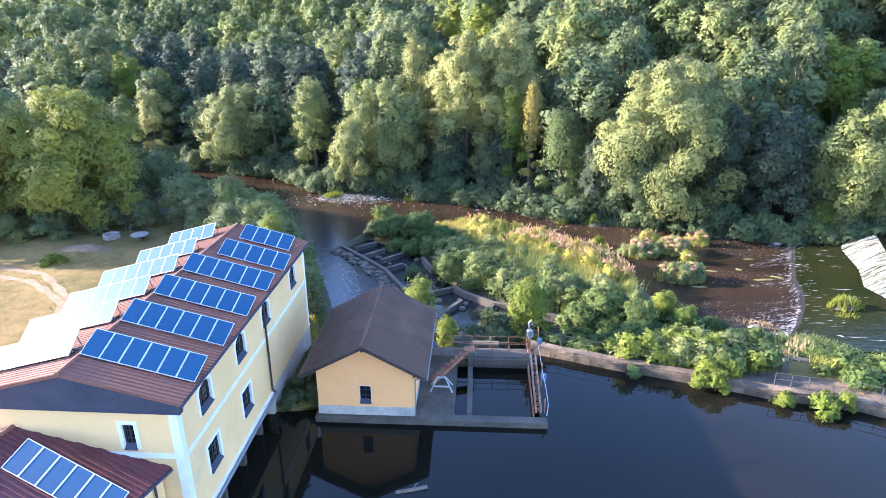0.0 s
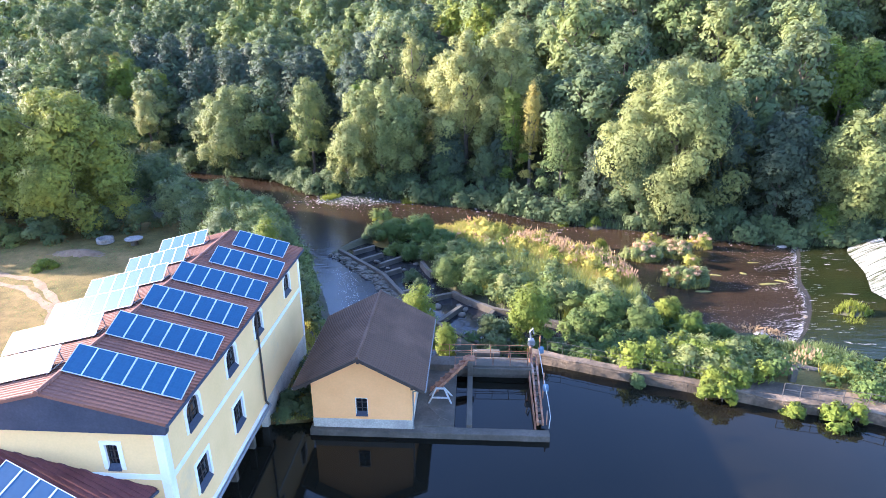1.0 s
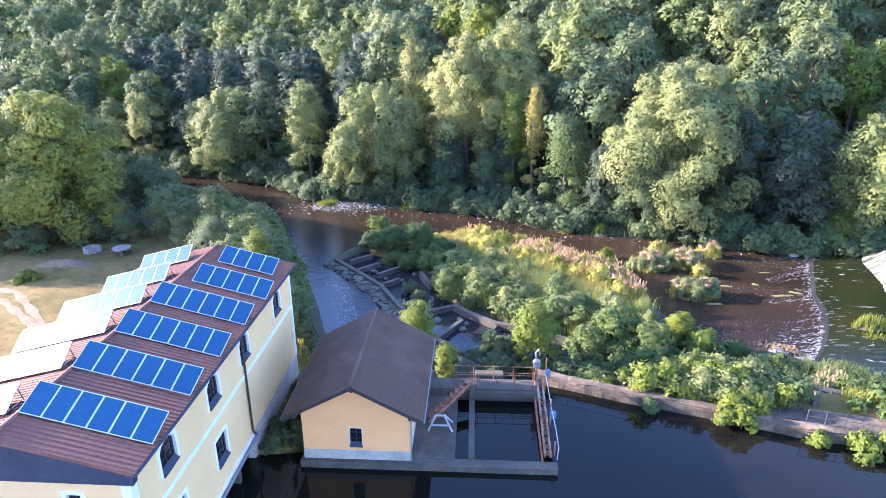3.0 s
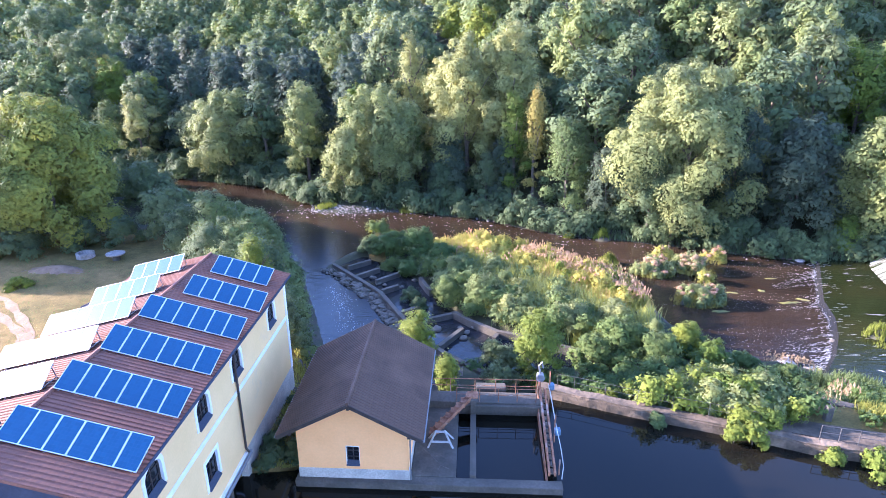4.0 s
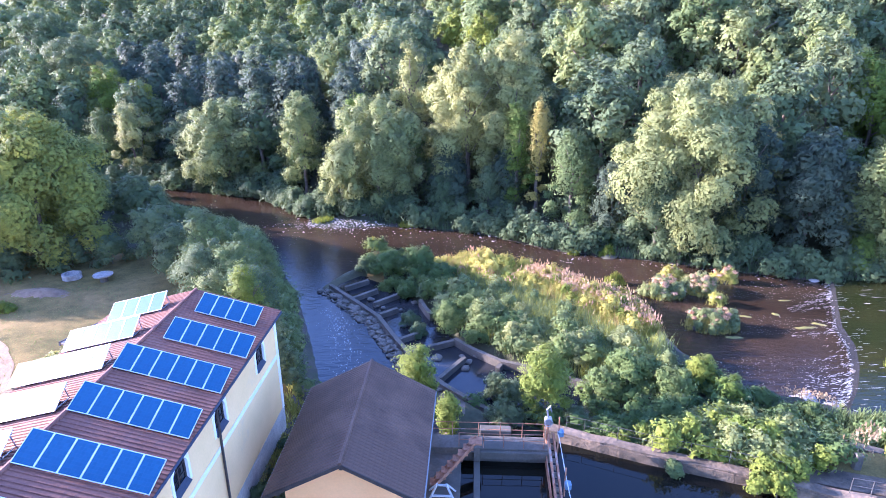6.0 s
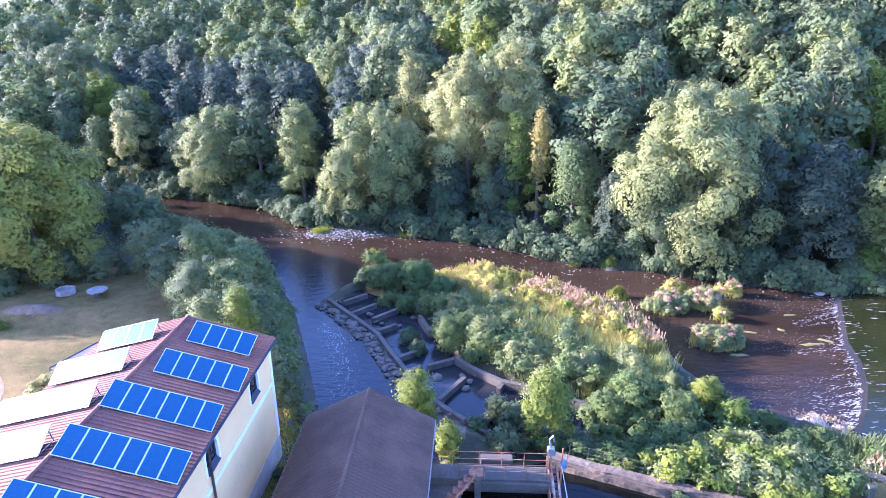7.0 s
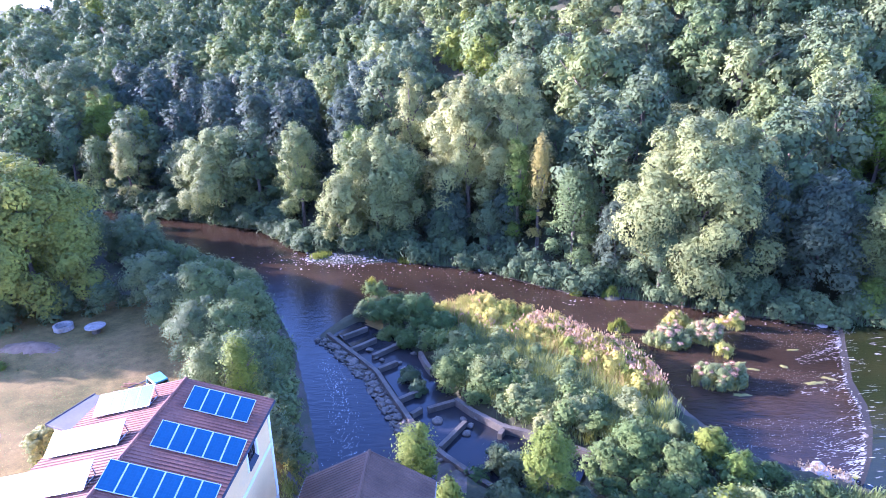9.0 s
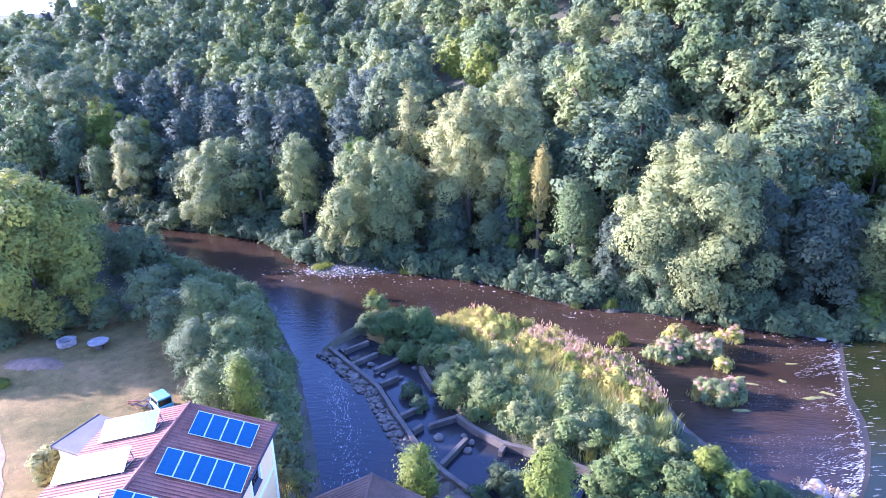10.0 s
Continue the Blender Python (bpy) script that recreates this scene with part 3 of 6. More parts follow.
part("gutter", bm, dark_sheet_m, mill, "dark sheet metal gutter")
bm = tube(bmesh.new(), [(-11.5, 30.95, 8.7), (-11.88, 30.95, 8.3), (-11.9, 30.95, 2.0), (-11.75, 30.95, 1.75)], 0.065, 8)
part("downpipe", bm, frame_m, mill, "brown downpipe")
bm = bmesh.new()
add_box(bm, MX + 0.003, MX + 0.045, MY0 + 0.34, MY1 - 0.3, 5.5, 5.78, bevel=0.01)
part("string_course", bm, white_m, mill, "white painted string course")
part("string_course", box(-19.5, MX - 0.36, MY0 - 0.045, MY0 - 0.003, 5.62, 5.9, bevel=0.01), white_m, mill, "white painted string course")
bm = add_box(bmesh.new(), MX + 0.003, MX + 0.05, MY0 - 0.05, MY0 + 0.34, 1.75, 8.3)
add_box(bm, MX - 0.36, MX + 0.003, MY0 - 0.05, MY0 - 0.003, 1.75, 8.2)
part("corner_strip", bm, white_m, mill, "white painted corner strip")
part("corner_strip", add_box(bmesh.new(), MX + 0.003, MX + 0.05, MY1 - 0.3, MY1 + 0.02, 1.7, 8.55), white_m, mill, "white painted corner strip")
part("ledge", add_box(bmesh.new(), MX - 0.9, MX + 0.16, MY0, 31.0, 1.55, 1.75, bevel=0.02), white_m, mill, "pale ledge along the foot of the wall")
part("pipe", tube(bmesh.new(), [(MX + 0.28, MY0 - 0.5, 1.62), (MX + 0.28, 26, 1.62), (MX + 0.28, 31.1, 1.60), (MX + 0.1, 31.5, 1.4)], 0.09, 8), grey_steel_m, mill, "grey pipe along the ledge")
for y in (20.5, 23.4, 26.2, 29.0):
    part("pillar", box(MX - 0.5, MX - 0.1, y - 0.15, y + 0.15, -2.5, 1.55, bevel=0.02), concrete_m, mill)
part("foundation_wall", box(MX - 1.4, MX - 0.9, MY0, 31.0, -2.6, 1.75), stone_m, mill, "dark damp foundation wall")
part("plinth", box(MX - 0.4, MX + 0.03, 31.0, MY1 + 0.03, -0.6, 1.75, bevel=0.01), plinth_m, mill, "grey stained plinth")
part("plinth", box(MXL, MX - 0.4, MY1 - 0.4, MY1 + 0.03, -0.6, 1.75), plinth_m, mill, "grey stained plinth")
part("plinth", box(MXL, MX - 1.4, MY0, MY0 + 0.4, -0.6, 1.75), plinth_m, mill, "grey stained plinth")
for y, z in TOPW:
    window(mill, on_x(y, z, MX), 1.32, 1.50, 0.45, 0.17, "arched window with a white surround")
for y, z in LOWW:
    window(mill, on_x(y, z, MX), 1.32, 1.58, 0.0, 0.17, "rectangular window with a white surround")
window(mill, pose(-14.32, MY0, 6.1, 0, 0, 180), 0.6, 1.3, 0.0, 0.17, "narrow window with a white surround")


# solar arrays
def module(w, h):
    """A framed solar module: x along the row, y up the tilt."""
    ob = new("module")
    g = 0.032
    part("glass_sheet", box(g, w - g, g, h - g, 0.0, 0.028), cells_m, ob)
    bm = bmesh.new()
    add_box(bm, 0, w, 0, g, -0.01, 0.036)
    add_box(bm, 0, w, h - g, h, -0.01, 0.036)
    add_box(bm, 0, g, g, h - g, -0.01, 0.036)
    add_box(bm, w - g, w, g, h - g, -0.01, 0.036)
    part("module_frame", bm, panel_frame_m, ob)
    return ob


FIRST_MODULE = []


def solar_row(x0, x1, z0, z1, y, count, tilt=27.0, depth=1.40):
    """A row of modules along a roof slope from (x0, z0) to (x1, z1), tilted up away from y."""
    length = math.hypot(x1 - x0, z1 - z0)
    along = math.degrees(math.atan2(z1 - z0, x1 - x0))
    row = empty("solar_array", (0, 0, 0), "row of framed blue solar modules tilted up on a roof rack", "solar panels", "solar arrays on the roof")
    row.matrix_world = pose(x0, y, z0, 0, -along, 0) @ pose(0, 0, 0.10, tilt, 0, 0)
    w = length / count
    for k in range(count):
        m = Matrix.Translation((k * w, 0, 0))
        if FIRST_MODULE:
            ob = copy_thing(FIRST_MODULE[0], m)
            ob.scale = (w / 0.87 * 0.985, 1, 1)
        else:
            ob = module(0.87, depth)
            FIRST_MODULE.append(ob)
            ob.matrix_basis = m
        ob.parent = row
        ob.matrix_parent_inverse = Matrix()
    bm = bmesh.new()
    sn, cs = math.sin(radians(tilt)), math.cos(radians(tilt))
    for f in (0.04, 0.35, 0.65, 0.96):
        x = length * f
        foot = Vector((x, (depth - 0.1) * cs, -0.10))
        # the rack stands on the slope: feet are given in the tilted frame of the row
        up = lambda p: (p.x, p.y * cs + p.z * sn, -p.y * sn + p.z * cs)
        beam(bm, up(foot), up(Vector((x, (depth - 0.1) * cs, (depth - 0.1) * sn - 0.03))), 0.035, 0.035)
        beam(bm, up(Vector((x, 0, -0.06))), up(foot + Vector((0, 0, 0.03))), 0.035, 0.035)
    for yy in (0.2, depth - 0.2):
        add_box(bm, 0, length, yy - 0.02, yy + 0.02, -0.05, -0.012)
    part("rack", bm, grey_steel_m, row, "bare metal rack")
    return row


def slope_z(x):
    return MR + 0.06 - abs(x - MRX) * (MR - ME) / 5.1


ROW_Y = (20.95, 24.2, 27.45, 30.8, 34.05, 37.3)
for k, y in enumerate(ROW_Y):
    xa, xb, n = ((-16.55, -11.5, 6),) * 4 + ((-15.75, -11.45, 5), (-15.55, -12.1, 4)), None, None
    xa, xb, n = xa[k]
    solar_row(xa, xb, slope_z(xa), slope_z(xb), y, n)
for k, y in enumerate(ROW_Y):
    xa, xb, n = ((-22.0, -17.0, 6), (-22.0, -17.0, 6), (-22.0, -17.0, 6), (-22.0, -17.0, 6), (-21.4, -17.3, 5), (-20.8, -17.4, 4))[k]
    solar_row(xa, xb, slope_z(xa), slope_z(xb), y, n)

# lower wing towards the viewer, turned a little from the mill
wing = empty("mill_wing", (-12.68, 19.9, 0), "lower cream wing with a dark red tiled roof", "building", turn=-15)
WR, WE, WX = 7.05, 5.12, -6.7
part("wall", box(-13.0, -0.4, -14, -0.25, 1.4, 5.0), plaster_m, wing)
part("plinth", box(-13.0, -0.43, -13.98, -0.25, -2.5, 1.4), plinth_m, wing)
wr = part("roof", slope_slab(0.0, WE, WX, WR, -14.5, -0.02, 0.14), tile_wine_m, wing)
wl = part("roof", slope_slab(2 * WX, WE, WX, WR, -14.5, -0.02, 0.14), tile_wine_m, wing)
lay_tiles(wr, 0.03, WE, WX, WR, -14.5, -0.02, 0.24, 0.40, tile_wine_m, 0.05, lambda y, r: False)
lay_tiles(wl, 2 * WX - 0.03, WE, WX, WR, -14.5, -0.02, 0.24, 0.40, tile_wine_m, 0.05, lambda y, r: False)
part("gutter", tube(bmesh.new(), [(0.08, -14.5, WE - 0.1), (0.08, -0.05, WE - 0.08)], 0.07, 8), dark_sheet_m, wing)
part("downpipe", tube(bmesh.new(), [(0.05, -0.8, 5.0), (-0.3, -0.8, 4.7), (-0.33, -0.8, 1.6)], 0.06, 8), frame_m, wing)
part("ridge_tiles", tube(bmesh.new(), [(WX, -14.5, WR + 0.02), (WX, -0.02, WR + 0.02)], 0.12, 8), tile_red_m, wing)
wz = lambda x: WR + 0.06 - abs(x - WX) * (WR - WE) / 6.7
for y in (-3.7, -6.9):
    row = solar_row(-5.1, 0.0, wz(-5.1), wz(0.0), y, 6)
    row.matrix_world = pose(-12.68, 19.9, 0, 0, 0, -15) @ row.matrix_basis

# low shed behind the mill
shed = empty("lean_to_shed", (-27.9, 42.1, 0), "low shed with a flat grey sheet roof behind the mill", "shed", turn=-18)
part("wall", box(0.25, 5.9, 0.25, 3.5, -0.3, 4.8), plaster_m, shed)
part("roof", box(0, 6.2, 0, 3.75, 4.8, 4.98, bevel=0.02), sheet_roof_m, shed, "grey bitumen roof")
part("fascia", box(-0.06, -0.004, -0.03, 3.78, 4.72, 5.02), dark_sheet_m, shed)

# turbine house
house = empty("turbine_house", (0, 0, 0), "small ochre plastered turbine house with a brown tiled gable roof", "house")
HX0, HX1, HY0, HY1, HE, HR, HRX = -8.9, -2.75, 30.7, 38.9, 3.72, 5.83, -5.78
bm = bmesh.new()
holed_wall(bm, "y", HY0, 0.35, HX0, HX1, 1.05, 3.5, [(-6.2, -5.45, 1.35, 2.6)])
part("wall", bm, plaster_b_m, house)
part("wall", box(HX0, HX1, HY1 - 0.35, HY1, 1.05, 3.5), plaster_b_m, house)
part("wall", box(HX0, HX0 + 0.35, HY0 + 0.35, HY1 - 0.35, 1.05, 3.9), plaster_b_m, house)
part("wall", box(HX1 - 0.35, HX1, HY0 + 0.35, HY1 - 0.35, 1.05, 3.9), plaster_b_m, house)
for y in (HY0, HY1 - 0.3):
    bm = bmesh.new()
    prof = [(HX0, 3.5), (HX1, 3.5), (HX1, 3.98), (HRX, 5.66), (HX0, 3.98)]
    a = [bm.verts.new((x, y, z)) for x, z in prof]
    b = [bm.verts.new((x, y + 0.3, z)) for x, z in prof]
    bm.faces.new(a)
    bm.faces.new(b[::-1])
    for k in range(5):
        bm.faces.new((a[k], b[k], b[(k + 1) % 5], a[(k + 1) % 5]))
    bmesh.ops.recalc_face_normals(bm, faces=bm.faces)
    part("gable", bm, plaster_b_m, house)
part("plinth", box(HX0 - 0.03, HX1 + 0.03, HY0 - 0.03, HY1 + 0.03, -2.5, 1.05, bevel=0.02), plinth_m, house, "pale grey stained plinth")
hr = part("roof", slope_slab(-1.88, HE, HRX, HR, 29.9, 39.35, 0.12), tile_brown_m, house, "brown tiled slope")
hl = part("roof", slope_slab(-9.72, HE, HRX, HR, 29.9, 39.35, 0.12), tile_brown_m, house, "brown tiled slope")
lay_tiles(hr, -1.85, HE, HRX, HR, 29.9, 39.35, 0.24, 0.33, tile_brown_m, 0.035, lambda y, r: y < 32.9)
lay_tiles(hl, -9.75, HE, HRX, HR, 29.9, 39.35, 0.24, 0.33, tile_brown_m, 0.035, lambda y, r: False)
bm = bmesh.new()
for k in range(24):
    y = 29.85 + k * 0.395
    tube(bm, [(HRX, y, HR + 0.02), (HRX, y + 0.42, HR + 0.035)], 0.11, 8, 0.095)
part("ridge_tiles", bm, tile_brown_m, house)
for xe in (-1.88, -9.72):
    bm = bmesh.new()
    beam(bm, (xe, 29.87, HE - 0.10), (HRX, 29.87, HR - 0.10), 0.05, 0.2)
    part("verge_board", bm, frame_m, house, "dark brown verge board")
    part("verge_board", beam(bmesh.new(), (xe, 39.37, HE - 0.10), (HRX, 39.37, HR - 0.10), 0.05, 0.2), frame_m, house)
    part("gutter", tube(bmesh.new(), [(xe + (0.06 if xe > -5 else -0.06), 29.9, HE - 0.08), (xe + (0.06 if xe > -5 else -0.06), 39.35, HE - 0.1)], 0.06, 8), grey_steel_m, house, "grey gutter")
    part("soffit", slope_slab(xe * 1.0 + (-0.1 if xe > -5 else 0.1), HE - 0.14, HRX, HR - 0.16, 29.95, 39.3, 0.03), wood_m, house)
for x, z in ((HRX, 5.42), (-2.62, 3.72), (-9.0, 3.72)):
    part("purlin_end", box(x - 0.08, x + 0.08, 29.95, 30.7, z, z + 0.17), frame_m, house)
part("downpipe", tube(bmesh.new(), [(-1.84, 30.25, 3.6), (-2.62, 30.6, 3.2), (-2.64, 30.62, 0.5)], 0.045, 8), grey_steel_m, house, "grey downpipe")
window(house, pose(-5.825, HY0, 1.35, 0, 0, 180), 0.75, 1.25, 0.0, 0.0, "small dark framed window")


# ---- trees ----
def ico(level):
    bm = bmesh.new()
    bmesh.ops.create_icosphere(bm, subdivisions=level, radius=1)
    v, f = np.array([p.co[:] for p in bm.verts]), np.array([[p.index for p in q.verts] for q in bm.faces])
    bm.free()
    return v, f


ICO = {1: ico(1)}


def crown_mesh(name, mat, lobes, count, leaf, seed, twigs=40, under=0.26, whole=True):
    """A crown: close-packed foliage over each of its masses, and over that many twigs, each a spray of small leaf clumps."""
    rng = np.random.default_rng(seed)
    L = np.array(lobes, float)
    area = L[:, 3] * L[:, 4]
    # twigs over the lobes, more above than below
    nt = len(L) * twigs
    own = np.concatenate([np.arange(len(L)).repeat(10), rng.choice(len(L), nt - 10 * len(L), p=area / area.sum())])
    v = rng.normal(size=(nt, 3))
    v /= np.linalg.norm(v, axis=1)[:, None]
    v[:, 2] = np.where(v[:, 2] < -0.35, -v[:, 2], v[:, 2])
    size = np.stack([L[own, 3], L[own, 3], L[own, 4]], 1)
    tw = L[own, :3] + v * rng.uniform(0.72, 1.12, nt)[:, None] * size
    spread = (0.12 + 0.17 * rng.random(nt)) * np.sqrt(L[own, 3] * L[own, 4]) ** 0.8
    pick = rng.integers(0, nt, count)
    o = rng.normal(size=(count, 3)) * np.array([0.6, 0.6, 0.42])
    c = tw[pick] + o * spread[pick, None] + v[pick] * (np.abs(o[:, :1]) * spread[pick, None] * 0.8)
    s = leaf * rng.uniform(0.55, 1.35, count)[:, None]
    d = v[pick]
    # the close-packed foliage below the outer sprays
    us = np.minimum(under, 0.24 * np.sqrt(area))
    per = np.maximum(24, 6.6 * area / us ** 2).astype(int)
    ow = np.repeat(np.arange(len(L)), per)
    u = rng.normal(size=(len(ow), 3))
    u /= np.linalg.norm(u, axis=1)[:, None]
    u[:, 2] = np.where(u[:, 2] < -0.5, -u[:, 2], u[:, 2])
    lump = 1 + 0.16 * np.sin(u[:, 0] * 4 + ow) * np.cos(u[:, 2] * 5 + ow * 1.7) + 0.1 * np.sin(u[:, 1] * 9 + ow * 2.3)
    uc = L[ow, :3] + u * np.stack([L[ow, 3], L[ow, 3], L[ow, 4]], 1) * (lump * rng.uniform(0.62, 0.95, len(ow)))[:, None]
    c, d = np.concatenate([c, uc]), np.concatenate([d, u])
    s = np.concatenate([s, (us[ow] * rng.uniform(0.6, 1.25, len(ow)))[:, None]])
    n = d + rng.normal(scale=0.34, size=c.shape) + np.array([0, 0, 0.2])
    n /= np.linalg.norm(n, axis=1)[:, None]
    a = np.cross(n, rng.normal(size=c.shape))
    a /= np.linalg.norm(a, axis=1)[:, None]
    b = np.cross(n, a)
    droop = n * s * 0.35
    V = np.stack([c + a * s * 1.1, c + b * s * 0.75 - a * s * 0.7 - droop, c - b * s * 0.75 - a * s * 0.5 - droop * 0.4], 1).reshape(-1, 3)
    # leaves of one spray are shaded alike, as the many small leaves of a real spray are
    mid = np.average(L[:, :3], axis=0, weights=area)
    out = (c - mid) / (np.abs(L[:, :3] - mid).max(0) + L[:, 3].mean()) if whole else d
    soft = d * 0.6 + out * 0.7 + n * 0.6
    soft /= np.linalg.norm(soft, axis=1)[:, None]
    k = len(c)
    me = bpy.data.meshes.new(name)
    me.vertices.add(k * 3)
    me.vertices.foreach_set("co", V.reshape(-1))
    me.loops.add(k * 3)
    me.loops.foreach_set("vertex_index", np.arange(k * 3, dtype=np.int32))
    me.polygons.add(k)
    me.polygons.foreach_set("loop_start", np.arange(0, k * 3, 3, dtype=np.int32))
    me.update()
    me.attributes.new("custom_normal", "FLOAT_VECTOR", "POINT").data.foreach_set("vector", np.repeat(soft, 3, 0).reshape(-1))
    me.update()
    me.materials.append(mat)
    return me


def lobes_for(shape, height, width, rng):
    """Lobes of a crown: round, column, or weeping; z from the ground."""
    out = []
    h0 = height * {"round": 0.03, "column": 0.02, "tall": 0.03, "bush": 0.0, "weeping": 0.03, "full": 0.0}[shape]
    n = max(9, round({"round": 15, "column": 16, "tall": 17, "bush": 13, "weeping": 20, "full": 24}[shape] * 1.45 * min(2.0, max(0.75, width / 9))))
    for k in range(n):
        f = (k + 0.5) / n
        z = h0 + (height - h0) * (0.10 + 0.76 * f)
        env = {"round": math.sin(math.pi * (0.16 + 0.72 * f)), "column": 1.05 - 0.75 * f, "tall": math.sin(math.pi * (0.2 + 0.66 * f)), "bush": 1.0 - 0.55 * f, "weeping": math.sin(math.pi * (0.25 + 0.6 * f)), "full": 0.82 + 0.3 * math.sin(math.pi * f) - 0.42 * f * f}[shape]
        r = width / 2 * env
        a = k * 2.4 + rng.uniform(-0.5, 0.5)
        off = r * rng.uniform(0.42, 0.98)
        lr = max(0.09 * width, r * rng.uniform(0.22, 0.46) * min(1.0, (10 / width) ** 0.35))
        lh = lr * {"round": 0.85, "column": 0.9, "tall": 1.1, "bush": 0.85, "weeping": 1.3, "full": 0.95}[shape]
        out.append((math.cos(a) * off, math.sin(a) * off, max(z, lh * 0.6), lr, lh))
    out.append((0, 0, h0 + (height - h0) * 0.5, width * 0.30, (height - h0) * 0.36))
    return out


def tree(name, shape, height, width, mat, label, seed, count=3000, leaf=0.34, category="tree", under=0.26):
    rng = random.Random(seed)
    ob = new(name)
    bm = bmesh.new()
    tr = max(0.06, height * 0.016)
    pts = [(math.sin(k * 1.3 + seed) * 0.02 * height * k / 5, math.cos(k * 1.7 + seed) * 0.02 * height * k / 5, height * 0.74 * k / 5 - (0.6 if k == 0 else 0)) for k in range(6)]
    tube(bm, pts, tr, 7, tr * 0.3)
    for k in range(6):
        z = height * rng.uniform(0.25, 0.6)
        a = k * 1.1 + rng.random()
        r = width * rng.uniform(0.25, 0.4)
        tube(bm, [(0, 0, z), (math.cos(a) * r * 0.5, math.sin(a) * r * 0.5, z + height * 0.1), (math.cos(a) * r, math.sin(a) * r, z + height * 0.2)], tr * 0.45, 5, tr * 0.12)
    part("trunk", bm, bark_m, ob)
    crown = new("crown", crown_mesh("crown", mat, lobes_for(shape, height, width, rng), count, leaf, seed, under=under))
    crown.parent = ob
    tagged(ob, label, category)
    return ob


# hillside wood: a few grown trees, then copies; far off it is one wood
def place(ob, x, y, turn, size, tall=1.0, sink=0.3):
    ob.matrix_basis = pose(x, y, max(float(ground_height(x, y)), -2.3) - sink, 0, 0, turn)
    ob.scale = (size, size, size * tall)
    return ob


